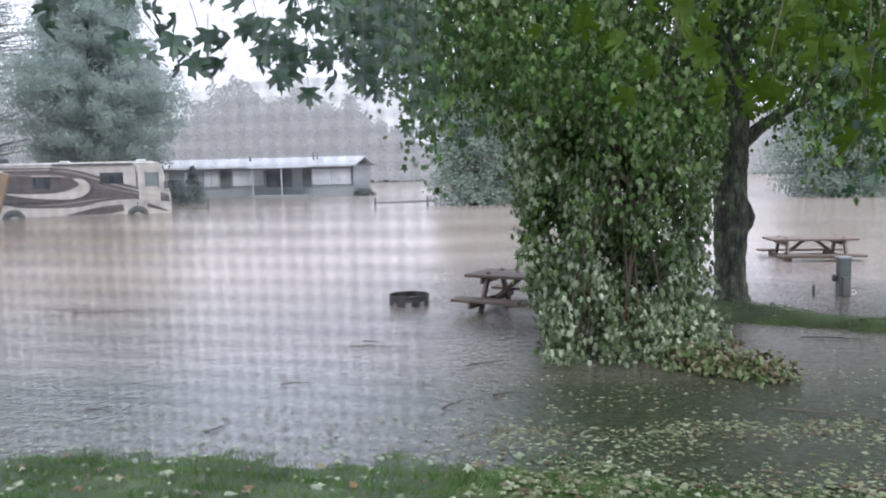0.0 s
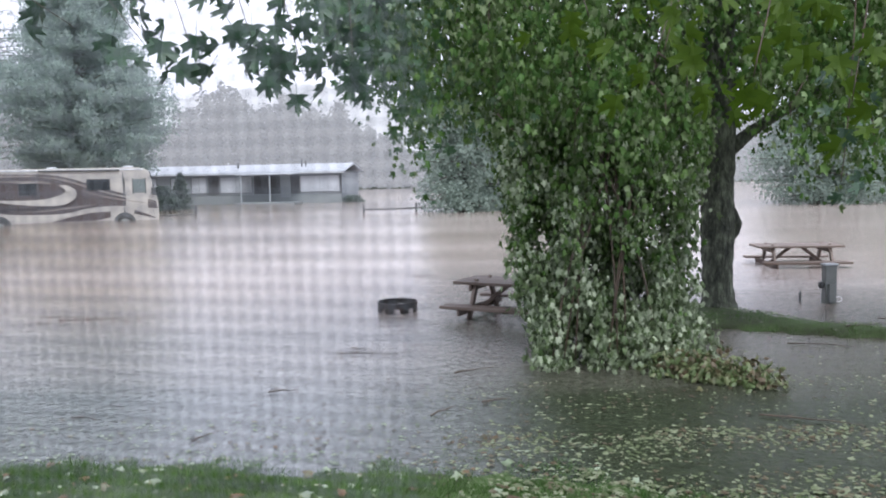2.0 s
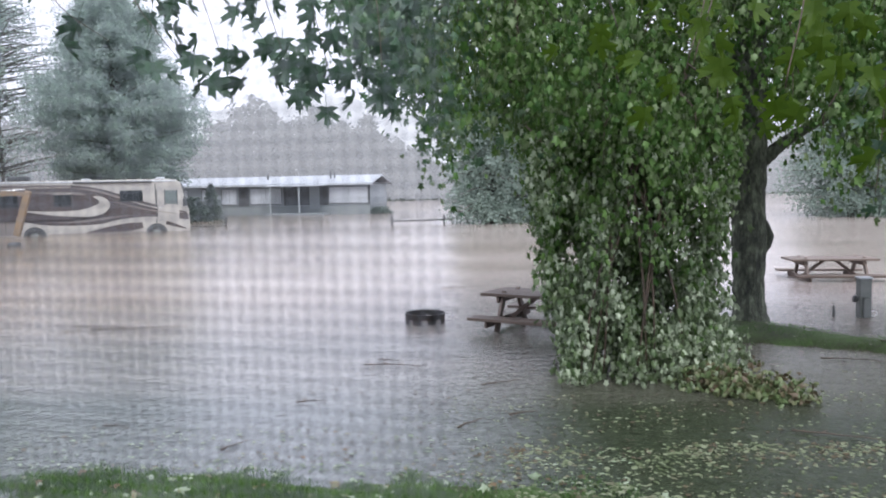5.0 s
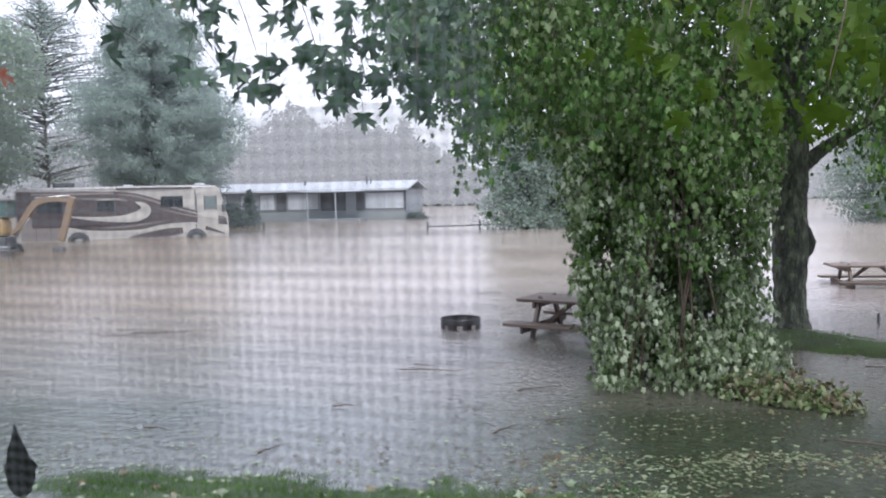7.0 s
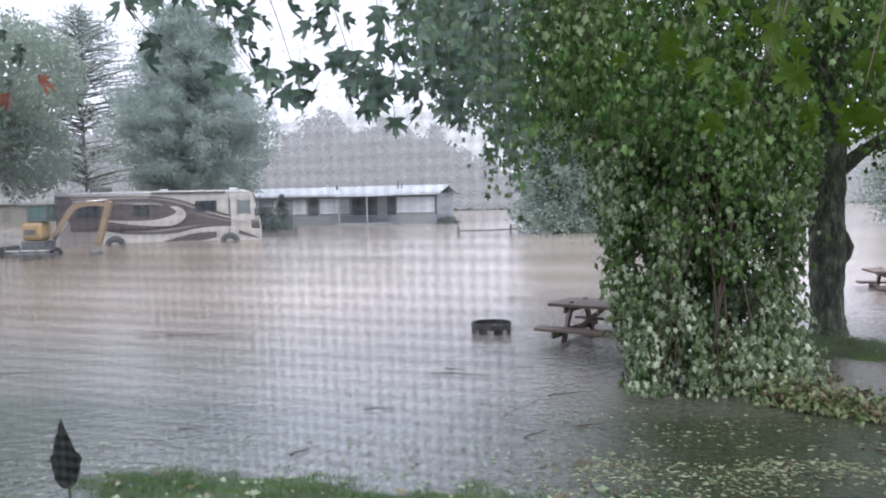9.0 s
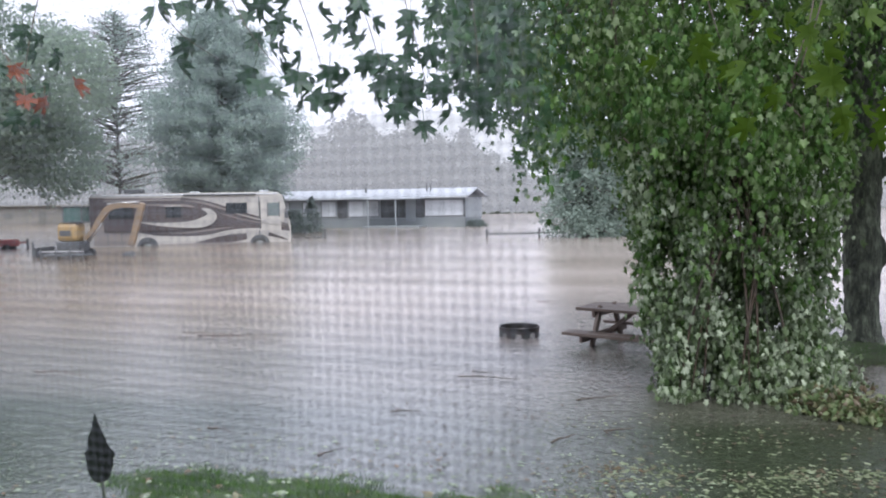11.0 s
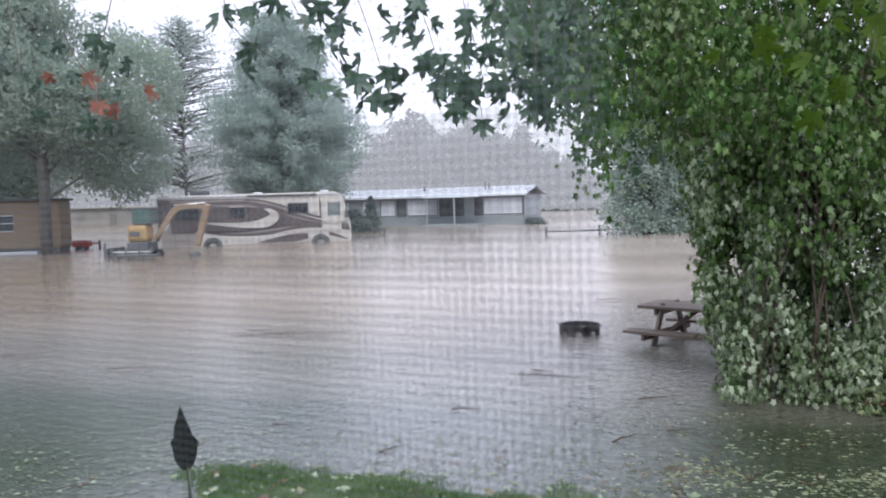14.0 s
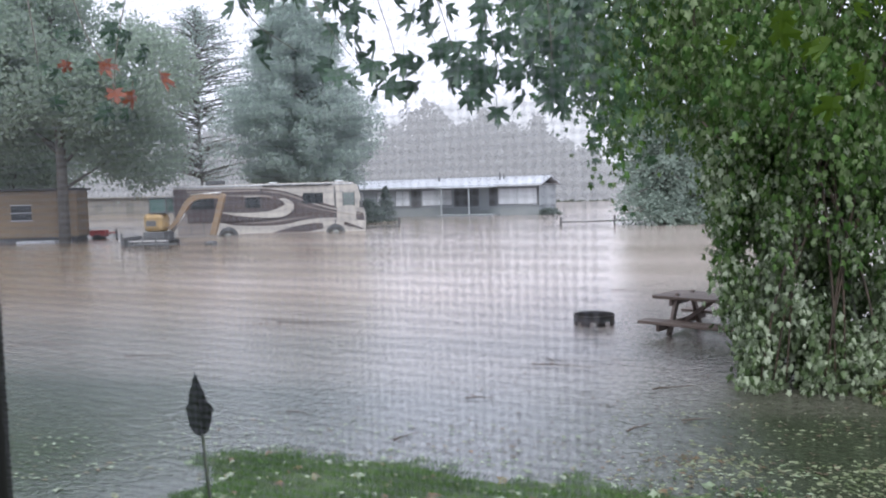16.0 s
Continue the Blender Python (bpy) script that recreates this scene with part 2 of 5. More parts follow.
M_WOOD = mat("weathered_brown_plank", [(0.065, 0.047, 0.038), (0.11, 0.08, 0.064), (0.155, 0.12, 0.10)], 2.5, 0.55, 0.5, 30, stretch=(0.15, 1, 1), rand=True)
M_STEEL = mat("rusty_black_steel", [(0.018, 0.018, 0.020), (0.035, 0.032, 0.032), (0.07, 0.05, 0.04)], 6, 0.5, 0.3, 50, metal=0.3)
M_BOX = mat("grey_painted_steel", [(0.15, 0.165, 0.165), (0.21, 0.225, 0.22)], 5, 0.45, 0.15, 60)
M_CREAM = mat("cream_gelcoat", [(0.36, 0.345, 0.32), (0.42, 0.405, 0.38)], 0.8, 0.3, 0.03, 30)
M_TAUPE = mat("taupe_gelcoat", [(0.20, 0.18, 0.17), (0.25, 0.225, 0.21)], 0.8, 0.35, 0.03, 30)
M_BROWN = mat("dark_brown_gelcoat", [(0.06, 0.05, 0.052), (0.095, 0.08, 0.08)], 0.8, 0.35, 0.03, 30)
M_TINT = mat("tinted_glass", [(0.025, 0.03, 0.035), (0.04, 0.045, 0.05)], 1, 0.12, 0.0, 10)
M_CABWIN = mat("hazy_cab_glass", [(0.13, 0.16, 0.16), (0.17, 0.20, 0.20)], 1, 0.15, 0.0, 10)
M_RUBBER = mat("black_rubber", [(0.02, 0.02, 0.02), (0.04, 0.04, 0.04)], 8, 0.8, 0.2, 60)
M_CHROME = mat("dull_aluminium", [(0.5, 0.5, 0.5), (0.62, 0.62, 0.62)], 4, 0.35, 0.1, 60, metal=0.8)
M_ROOF = mat("pale_metal_roof", [(0.30, 0.32, 0.35), (0.40, 0.425, 0.46)], 0.5, 0.45, 0.15, 8, stretch=(1, 0.2, 1), metal=0.15)
M_SIDING = mat("blue_grey_siding", [(0.26, 0.29, 0.31), (0.32, 0.35, 0.37)], 0.7, 0.6, 0.3, 20, stretch=(0.2, 1, 4))
M_SKIRT = mat("grey_green_skirting", [(0.20, 0.225, 0.235), (0.25, 0.275, 0.285)], 0.8, 0.7, 0.3, 12)
M_WHITE = mat("white_panel_paint", [(0.44, 0.47, 0.51), (0.54, 0.57, 0.61)], 0.6, 0.5, 0.05, 20)
M_DARKTRIM = mat("dark_trim", [(0.06, 0.065, 0.07), (0.10, 0.105, 0.11)], 2, 0.6, 0.1, 30)
M_YELLOW = mat("yellow_machine_paint", [(0.26, 0.18, 0.085), (0.33, 0.235, 0.115)], 1.5, 0.45, 0.1, 20)
M_OCHRE = mat("dull_ochre_machine_paint", [(0.17, 0.125, 0.085), (0.225, 0.165, 0.11)], 1.5, 0.5, 0.1, 20)
M_ORANGE = mat("tan_orange_boards", [(0.19, 0.145, 0.10), (0.245, 0.19, 0.13)], 1.2, 0.65, 0.3, 15, stretch=(0.3, 1, 3))
M_REDP = mat("red_paint", [(0.30, 0.05, 0.045), (0.40, 0.07, 0.06)], 2, 0.5, 0.1, 30)
M_FARSHED = mat("weathered_grey_boards", [(0.16, 0.155, 0.14), (0.22, 0.21, 0.19)], 0.6, 0.8, 0.2, 8)
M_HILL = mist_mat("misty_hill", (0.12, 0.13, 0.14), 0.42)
M_DARKLEAF = leaf_mat("dark_shoot_leaf", [(0.012, 0.022, 0.010), (0.018, 0.030, 0.014)], 0.6, 0.05)
M_STEM = mat("pale_green_stem", [(0.16, 0.20, 0.12), (0.22, 0.26, 0.16)], 20, 0.5, 0.1, 80)
M_WALL = mat("room_plaster", [(0.16, 0.15, 0.14), (0.2, 0.19, 0.18)], 2, 0.9, 0.1, 40)
M_FRAME = mat("dark_window_frame", [(0.012, 0.011, 0.010), (0.02, 0.018, 0.016)], 8, 0.5, 0.1, 90)
M_MESH = sheer_mat("insect_mesh_filament", (0.36, 0.38, 0.43), 0.28)


# ---- builders ----
def link(name, me, parent=None, label="", material=None):
    ob = new(name, me)
    if material is not None:
        me.materials.append(material)
    if parent is not None:
        ob.parent = parent
    if label:
        ob["label"] = label
    return ob


def part(name, bm, material, parent=None, label="", smooth=False):
    me = bpy.data.meshes.new(name)
    bm.normal_update()
    bm.to_mesh(me)
    bm.free()
    if smooth:
        me.shade_smooth()
    return link(name, me, parent, label, material)


def thing(name, m, label, category, group="", kind=""):
    e = new(name)
    e.empty_display_size = 0.1
    e.matrix_world = m
    return tagged(e, label, category, group, kind)


def box(x0, x1, y0, y1, z0, z1, bevel=0.0, m=None, bm=None):
    b = bmesh.new()
    bmesh.ops.create_cube(b, size=1)
    bmesh.ops.scale(b, vec=(x1 - x0, y1 - y0, z1 - z0), verts=b.verts)
    bmesh.ops.translate(b, vec=((x0 + x1) / 2, (y0 + y1) / 2, (z0 + z1) / 2), verts=b.verts)
    if bevel:
        bmesh.ops.bevel(b, geom=b.edges[:], offset=bevel, segments=2, affect="EDGES", profile=0.5)
    if m is not None:
        bmesh.ops.transform(b, matrix=m, verts=b.verts)
    if bm is None:
        return b
    return merge(bm, b)


def merge(bm, b):
    me = bpy.data.meshes.new("tmp")
    b.to_mesh(me)
    b.free()
    bm.from_mesh(me)
    bpy.data.meshes.remove(me)
    return bm


def cyl(r, h, m=None, seg=16, r2=None, bevel=0.0):
    """A cylinder or cone along z from 0 to h."""
    b = bmesh.new()
    bmesh.ops.create_cone(b, cap_ends=True, segments=seg, radius1=r, radius2=r if r2 is None else r2, depth=h)
    bmesh.ops.translate(b, vec=(0, 0, h / 2), verts=b.verts)
    if bevel:
        bmesh.ops.bevel(b, geom=[e for e in b.edges if abs(e.verts[0].co.z - e.verts[1].co.z) < 1e-6], offset=bevel, segments=2, affect="EDGES")
    if m is not None:
        bmesh.ops.transform(b, matrix=m, verts=b.verts)
    return b


def smooth_line(pts, n=6):
    """Points on a Catmull-Rom curve through pts (with any number of columns)."""
    p = np.array(pts, float)
    p = np.vstack([2 * p[0] - p[1], p, 2 * p[-1] - p[-2]])
    out = []
    for i in range(1, len(p) - 2):
        for k in range(n):
            t = k / n
            a, b, c, d = p[i - 1], p[i], p[i + 1], p[i + 2]
            out.append(0.5 * (2 * b + (c - a) * t + (2 * a - 5 * b + 4 * c - d) * t**2 + (3 * b - a - 3 * c + d) * t**3))
    out.append(p[-2])
    return np.array(out)


def tube(pts, radii, seg=8, bm=None, rough=0.0, rng=None):
    """A tapered round limb along pts."""
    bm = bm or bmesh.new()
    rings = []
    pts = [Vector(p) for p in pts]
    for i, p in enumerate(pts):
        ax = (pts[min(i + 1, len(pts) - 1)] - pts[max(i - 1, 0)]).normalized()
        side = ax.cross(Vector((0, 0, 1)) if abs(ax.z) < 0.9 else Vector((0, 1, 0))).normalized()
        if abs(ax.z) >= 0.9:
            side = Vector((0, 1, 0)).cross(ax).normalized()
        up = ax.cross(side)
        r = radii[i]
        ring = []
        for k in range(seg):
            a = 2 * math.pi * k / seg
            rr = r * (1 + (rng.uniform(-rough, rough) if rng else 0))
            ring.append(bm.verts.new(p + side * math.cos(a) * rr + up * math.sin(a) * rr))
        rings.append(ring)
    for a, b in zip(rings, rings[1:]):
        for k in range(seg):
            bm.faces.new((a[k], a[(k + 1) % seg], b[(k + 1) % seg], b[k]))
    bm.faces.new(rings[0][::-1])
    bm.faces.new(rings[-1])
    return bm


# leaf outlines: stem at the origin, tip along +y, unit length
def maple_outline(fine=True):
    if fine:
        half = [(0.0, 1.06), (0.06, 0.84), (0.15, 0.86), (0.12, 0.62), (0.12, 0.50), (0.30, 0.66), (0.46, 0.80), (0.42, 0.60), (0.53, 0.52), (0.29, 0.34), (0.24, 0.27), (0.45, 0.15), (0.20, 0.07)]
    else:
        half = [(0.0, 1.0), (0.10, 0.62), (0.37, 0.60), (0.25, 0.34), (0.33, 0.14)]
    pts = [(0, 0.1)] + [(-x, y) for x, y in half[::-1][:-1]] + [half[0]] + half[1:]
    return np.array([(x, y, -0.42 * abs(x) - 0.28 * (y - 0.4) ** 2) for x, y in pts])


MAPLE, MAPLE_LOW = maple_outline(True), maple_outline(False)
# a limp leaf with narrow pointed lobes
LIMP = np.array([(x, y, -0.85 * abs(x) - 0.35 * (y - 0.4) ** 2 + 0.12 * x) for x, y in ((0, 0.10), (-0.27, 0.06), (-0.22, 0.30), (-0.40, 0.66), (-0.19, 0.62), (0.03, 1.05), (0.17, 0.66), (0.44, 0.60), (0.23, 0.33), (0.24, 0.02))])
BLADE = np.array([(0, 0, 0), (-0.30, 0.5, 0.08), (0, 1, -0.05), (0.30, 0.5, 0.08)], float)


def frames(rng, n, droop, face=None, jit=0.75):
    """Random leaf frames: tip direction, side, normal. droop 1: tips hang straight down. face: direction that most blades look at."""
    tip = rng.normal(size=(n, 3)) * np.array([1, 1, 0.5]) * (1.2 - droop)
    tip[:, 2] -= droop
    tip /= np.linalg.norm(tip, axis=1)[:, None]
    nor = rng.normal(size=(n, 3))
    if face is not None:
        nor = nor * jit + np.array(face)
    nor -= (nor * tip).sum(1)[:, None] * tip
    nor /= np.linalg.norm(nor, axis=1)[:, None] + 1e-9
    return tip, np.cross(tip, nor), nor


def leaf_cloud(name, p, size, tip, side, nor, outline, material, parent=None, label=""):
    """One mesh of many leaves, each an island of its own."""
    n, k = len(p), len(outline)
    size = np.broadcast_to(np.asarray(size, float), (n,))
    o = outline[None]
    v = p[:, None] + size[:, None, None] * (o[..., 0:1] * side[:, None] + o[..., 1:2] * tip[:, None] + o[..., 2:3] * nor[:, None])
    if k > 4:
        mid = p + size[:, None] * (0.42 * tip)
        v = np.concatenate([v, mid[:, None]], 1)
        ring = np.arange(k)
        tri = np.stack([ring, (ring + 1) % k, np.full(k, k)], 1)
        k += 1
    else:
        tri = np.array([(0, 1, 2), (0, 2, 3)])
    f = (np.arange(n)[:, None, None] * k + tri[None]).reshape(-1, 3)
    me = bpy.data.meshes.new(name)
    me.vertices.add(n * k)
    me.vertices.foreach_set("co", v.reshape(-1).astype(np.float32))
    me.loops.add(f.size)
    me.loops.foreach_set("vertex_index", f.reshape(-1).astype(np.int32))
    me.polygons.add(len(f))
    me.polygons.foreach_set("loop_start", np.arange(0, f.size, 3, dtype=np.int32))
    me.update(calc_edges=True)
    return link(name, me, parent, label, material)


def wire_mesh(name, quads, material, parent=None, label=""):
    me = bpy.data.meshes.new(name)
    q = np.array(quads, float).reshape(-1, 3)
    me.from_pydata(q.tolist(), [], [tuple(range(i, i + 4)) for i in range(0, len(q), 4)])
    return link(name, me, parent, label, material)


# ---- ground, water, hills ----
def lawn_edge(x):
    return np.interp(x, [-12, -5.2, -4.3, -3.7, -1.8, 0, 0.9, 1.75, 2.5, 5], [4.1, 4.4, 5.1, 5.95, 5.92, 5.63, 5.43, 5.1, 4.82, 4.55])


def ground_height(x, y):
    lawn = np.clip((lawn_edge(x) - y) * 0.11, -0.55, 0.75) + 0.008 * np.sin(5.1 * x + 1.3 * y) * np.cos(3.7 * y) + 0.010 * np.sin(11.3 * x - 4.1 * y) * np.cos(9.7 * y + 2.3 * x) + 0.008 * np.sin(2.2 * x + 0.7)
    lawn = np.minimum(lawn, np.maximum((x - np.interp(y, [0, 3.4, 4.5, 5.2, 6.2], [-14, -9, -3.5, -3.05, -3.72])) * 0.2 + 0.012 * np.sin(9 * y), -0.55))
    yc = 10.75 - (x - 3.9) * 0.40 + 0.9 * np.exp(-(((x - 3.9) / 0.9) ** 2))
    half = 0.40 + 0.75 * np.exp(-(((x - 3.9) / 0.9) ** 2))
    strip = (0.13 - 0.13 * ((y - yc) / half) ** 2) * np.clip((x - 3.0) / 0.6, 0, 1) * np.clip((11.5 - x) / 2, 0, 1) - 0.02
    far = np.clip((y - 129) * 0.02, -0.6, 1.2)
    sides = np.clip((np.abs(x) - 170) * 0.02, -0.6, 1.2)
    return np.maximum.reduce([lawn, np.where(strip > -0.02, strip, -0.55), far, sides, np.full_like(x, -0.55)])


def ground_sheet():
    xs = np.unique(np.concatenate([np.linspace(-1500, -160, 8), np.linspace(-160, -12, 14), np.linspace(-12, 12, 97), np.linspace(12, 160, 14), np.linspace(160, 1500, 8)]))
    ys = np.unique(np.concatenate([np.linspace(-900, -6, 8), np.linspace(-6, 14, 81), np.linspace(14, 112, 8), np.linspace(112, 190, 20), np.linspace(190, 2500, 8)]))
    gx, gy = np.meshgrid(xs, ys)
    gz = ground_height(gx, gy)
    nx, ny = len(xs), len(ys)
    v = np.stack([gx, gy, gz], -1).reshape(-1, 3)
    i = np.arange(nx * ny).reshape(ny, nx)
    f = np.stack([i[:-1, :-1], i[:-1, 1:], i[1:, 1:], i[1:, :-1]], -1).reshape(-1, 4)
    me = bpy.data.meshes.new("ground")
    me.from_pydata(v.tolist(), [], f.tolist())
    me.shade_smooth()
    tagged(link("ground", me, None, "", M_SOIL), "wet green lawn sloping down into the flood", "ground", kind="structure")


ground_sheet()
b = bmesh.new()
bmesh.ops.create_grid(b, x_segments=2, y_segments=2, size=1)
bmesh.ops.scale(b, vec=(400, 260, 1), verts=b.verts)
bmesh.ops.translate(b, vec=(0, 200, 0), verts=b.verts)
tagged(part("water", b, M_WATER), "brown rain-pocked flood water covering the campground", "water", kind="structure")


def hill_ridge(name, dist, heights, span):
    """A far ridge with a rounded, wooded crest."""
    b = bmesh.new()
    rng = random.Random(5)
    pts = smooth_line([(x, z) for x, z in heights], 14)
    rows = []
    for k, (dy, dz) in enumerate(((0, 0.0), (60, 0.55), (140, 0.9), (200, 1.0), (260, 0.9))):
        rows.append([b.verts.new((x, dist + dy, max(0, z * dz + (rng.uniform(-1.2, 1.2) if k else -z * dz)))) for x, z in pts])
    for r0, r1 in zip(rows, rows[1:]):
        for i in range(len(r0) - 1):
            b.faces.new((r0[i], r0[i + 1], r1[i + 1], r1[i]))
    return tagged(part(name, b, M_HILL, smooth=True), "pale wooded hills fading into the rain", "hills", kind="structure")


hill_ridge("backdrop", 640, [(-700, 40), (-420, 66), (-250, 86), (-150, 98), (-60, 84), (20, 60), (120, 40), (260, 46), (420, 60), (700, 40)], 1)


def far_woods():
    rng = np.random.default_rng(11)
    n = 200000
    x = rng.uniform(-150, 130, n)
    top = np.interp(x, [-150, -70, -62, -44, -38, -35, -32, -27, -20, -14, -9, -6, -1, 6, 20, 40, 60, 130], [14, 13, 13, 10, 13, 17.5, 12, 13.5, 12.5, 11, 8, 6, 5.2, 7, 9, 8, 11, 13])
    wave = 1 + 0.16 * np.sin(x * 1.1) * np.sin(x * 0.37 + 1) + 0.08 * np.sin(x * 2.7)
    z = top * wave * rng.uniform(0, 1, n) ** 0.8
    y = 128 + rng.uniform(0, 14, n) + 2.0 * np.sin(x * 0.9)
    p = np.stack([x, y, z + 0.3], 1)
    tip, side, nor = frames(rng, n, 0.3, (0, -0.8, 0.6), 0.22)
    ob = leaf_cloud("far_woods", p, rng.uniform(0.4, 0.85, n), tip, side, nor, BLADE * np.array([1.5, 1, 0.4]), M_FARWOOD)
    tagged(ob, "misty grey-green belt of woods along the far shore", "trees", kind="stuff")


far_woods()


# ---- grass and litter ----
def grass_patch(name, label, n, xr, yr, hmin, hmax, seed):
    rng = np.random.default_rng(seed)
    x, y = rng.uniform(*xr, n), rng.uniform(*yr, n)
    z = ground_height(x, y)
    clump = np.sin(7 * x + 2 * y) * np.sin(6.1 * y - 3 * x)
    patch = np.sin(3.1 * x + 1.7 * np.sin(2.3 * y)) * np.sin(4.3 * y - 1.9 * x) + 0.6 * np.sin(13 * x + 5 * y) * np.sin(11 * y - 6 * x)
    keep = z > -0.03 + 0.03 * clump + 0.06 * rng.uniform(0, 1, n) ** 3 - 0.045 * (rng.uniform(0, 1, n) < 0.16)
    keep &= rng.uniform(0, 1, n) < np.clip(0.9 + 0.35 * patch, 0.45, 1)
    x, y, z, patch = x[keep], y[keep], z[keep], patch[keep]
    m = len(x)
    lean = 0.45 * np.sin(2.9 * x + 4.1 * y)
    tip = np.stack([rng.normal(0.12, 0.5, m) + lean, rng.normal(0, 0.5, m) + 0.4 * np.cos(3.7 * x - 2 * y), np.ones(m)], 1)
    tip /= np.linalg.norm(tip, axis=1)[:, None]
    az = rng.uniform(0, 2 * np.pi, m)
    side = np.stack([np.cos(az), np.sin(az), np.zeros(m)], 1)
    nor = np.cross(side, tip)
    ob = leaf_cloud(name, np.stack([x, y, z - 0.005], 1), rng.uniform(hmin, hmax, m) * np.clip(0.85 + 0.3 * patch, 0.5, 1.3), tip, side, nor, np.array([(-0.05, 0, 0), (-0.045, 0.55, 0.05), (0, 1, 0.2), (0.045, 0.55, 0.05)]), M_GRASS)
    return tagged(ob, label, "grass", kind="stuff")


grass_patch("lawn_grass", "short wet green grass on the bank by the house", 170000, (-5.6, 3.2), (3.7, 6.5), 0.025, 0.075, 3)
grass_patch("island_grass", "green grass strip standing out of the water by the trunk", 30000, (3.0, 9.0), (8.4, 13.2), 0.025, 0.075, 4)


def litter():
    rng = np.random.default_rng(21)
    parts = []
    for n, (x0, x1), (y0, y1), thin in ((6800, (0.0, 5.4), (4.7, 6.6), 0.62), (1500, (-0.8, 5.5), (6.3, 8.2), 0.55), (220, (-4.0, 0.9), (4.4, 6.1), 0.4), (420, (-4.8, 1.2), (5.8, 7.2), 0.8), (420, (3.2, 8.5), (8.6, 11.6), 0.5), (260, (-6.4, -3.6), (5.0, 7.0), 0.5)):
        x, y = rng.uniform(x0, x1, n), rng.uniform(y0, y1, n)
        dens = 0.5 + 0.5 * np.sin(2.3 * x + 0.9 * y + 1.5 * np.sin(1.3 * x)) * np.sin(5.1 * y - 0.9 * x + np.sin(2.1 * x))
        k = rng.uniform(0, 1, n) > thin * (1 - dens) * 1.6
        parts.append(np.stack([x[k], y[k]], 1))
    xy = np.concatenate(parts)
    n = len(xy)
    z = np.maximum(ground_height(xy[:, 0], xy[:, 1]) + 0.045, 0.006)
    nor = rng.normal(size=(n, 3)) * 0.10 + np.array([0, 0, 1])
    az = rng.uniform(0, 6.283, n)
    tip = np.stack([np.cos(az), np.sin(az), rng.normal(0, 0.05, n)], 1)
    nor -= (nor * tip).sum(1)[:, None] * tip
    nor /= np.linalg.norm(nor, axis=1)[:, None]
    ob = leaf_cloud("fallen_leaves", np.column_stack([xy, z]), (0.02 + 0.08 * rng.uniform(0, 1, n) ** 2.2) * np.where(xy[:, 0] < 0.3, 0.5, 1.0), tip, np.cross(tip, nor), nor, MAPLE_LOW, M_LITTER)
    tagged(ob, "pale torn maple leaves strewn on lawn and water", "fallen leaves", kind="stuff")
    # leaves torn off today, their pale backs up, on the lawn and along its edge
    n = 300
    x = rng.uniform(-4.3, 2.6, n)
    y = lawn_edge(x) - 1.9 * rng.uniform(0, 1, n) ** 1.2 + 0.35
    k = rng.uniform(0, 1, n) < np.where(y > lawn_edge(x), 0.45, 0.9)
    x, y = x[k], y[k]
    n = len(x)
    nor = rng.normal(size=(n, 3)) * 0.3 + np.array([0, -0.25, 1])
    az = rng.uniform(0, 6.283, n)
    tip = np.stack([np.cos(az), np.sin(az), rng.normal(0, 0.15, n)], 1)
    nor -= (nor * tip).sum(1)[:, None] * tip
    nor /= np.linalg.norm(nor, axis=1)[:, None]
    z = np.maximum(ground_height(x, y) + 0.04, 0.006)
    ob = leaf_cloud("torn_leaves", np.stack([x, y, z], 1), 0.03 + 0.09 * rng.uniform(0, 1, n) ** 2, tip, np.cross(tip, nor), nor, LIMP, M_PALELEAF)
    tagged(ob, "freshly torn maple leaves lying pale side up on grass", "fallen leaves", kind="stuff")
    # shreds of pale leaf washed along the edge
    n = 900
    x = rng.uniform(-6.0, 1.2, n)
    y = np.maximum(lawn_edge(x), 5.0) + 0.15 + 1.1 * rng.uniform(0, 1, n) ** 1.6
    az = rng.normal(0, 0.5, n)
    tip = np.stack([np.cos(az), np.sin(az), np.zeros(n)], 1)
    nor = np.tile([0.0, 0, 1], (n, 1))
    ob = leaf_cloud("leaf_shreds", np.stack([x, y, np.full(n, 0.008)], 1), 0.015 + 0.055 * rng.uniform(0, 1, n) ** 2, tip, np.cross(tip, nor), nor, BLADE, M_PALELEAF)
    tagged(ob, "pale shreds of leaf washed along the lawn edge", "debris", kind="stuff")
    # dark scraps of leaf and bark adrift farther out
    n = 2600
    y = 6.2 + 9.5 * rng.uniform(0, 1, n) ** 1.4
    x = rng.uniform(-0.30, 0.42, n) * y + rng.normal(0, 0.6, n)
    k = rng.uniform(0, 1, n) < np.clip(0.55 + 0.7 * np.sin(1.7 * x + 0.6 * y) * np.sin(2.9 * y - 0.8 * x), 0.08, 1)
    x, y = x[k], y[k]
    n = len(x)
    az = rng.uniform(0, 6.283, n)
    tip = np.stack([np.cos(az), np.sin(az), np.zeros(n)], 1)
    nor = np.tile([0.0, 0, 1], (n, 1))
    ob = leaf_cloud("drifting_scraps", np.stack([x, y, np.full(n, 0.006)], 1), 0.014 + 0.05 * rng.uniform(0, 1, n) ** 2.5, tip, np.cross(tip, nor), nor, BLADE, M_TWIG)
    tagged(ob, "dark scraps of bark and leaf drifting on the water", "debris", kind="stuff")


litter()


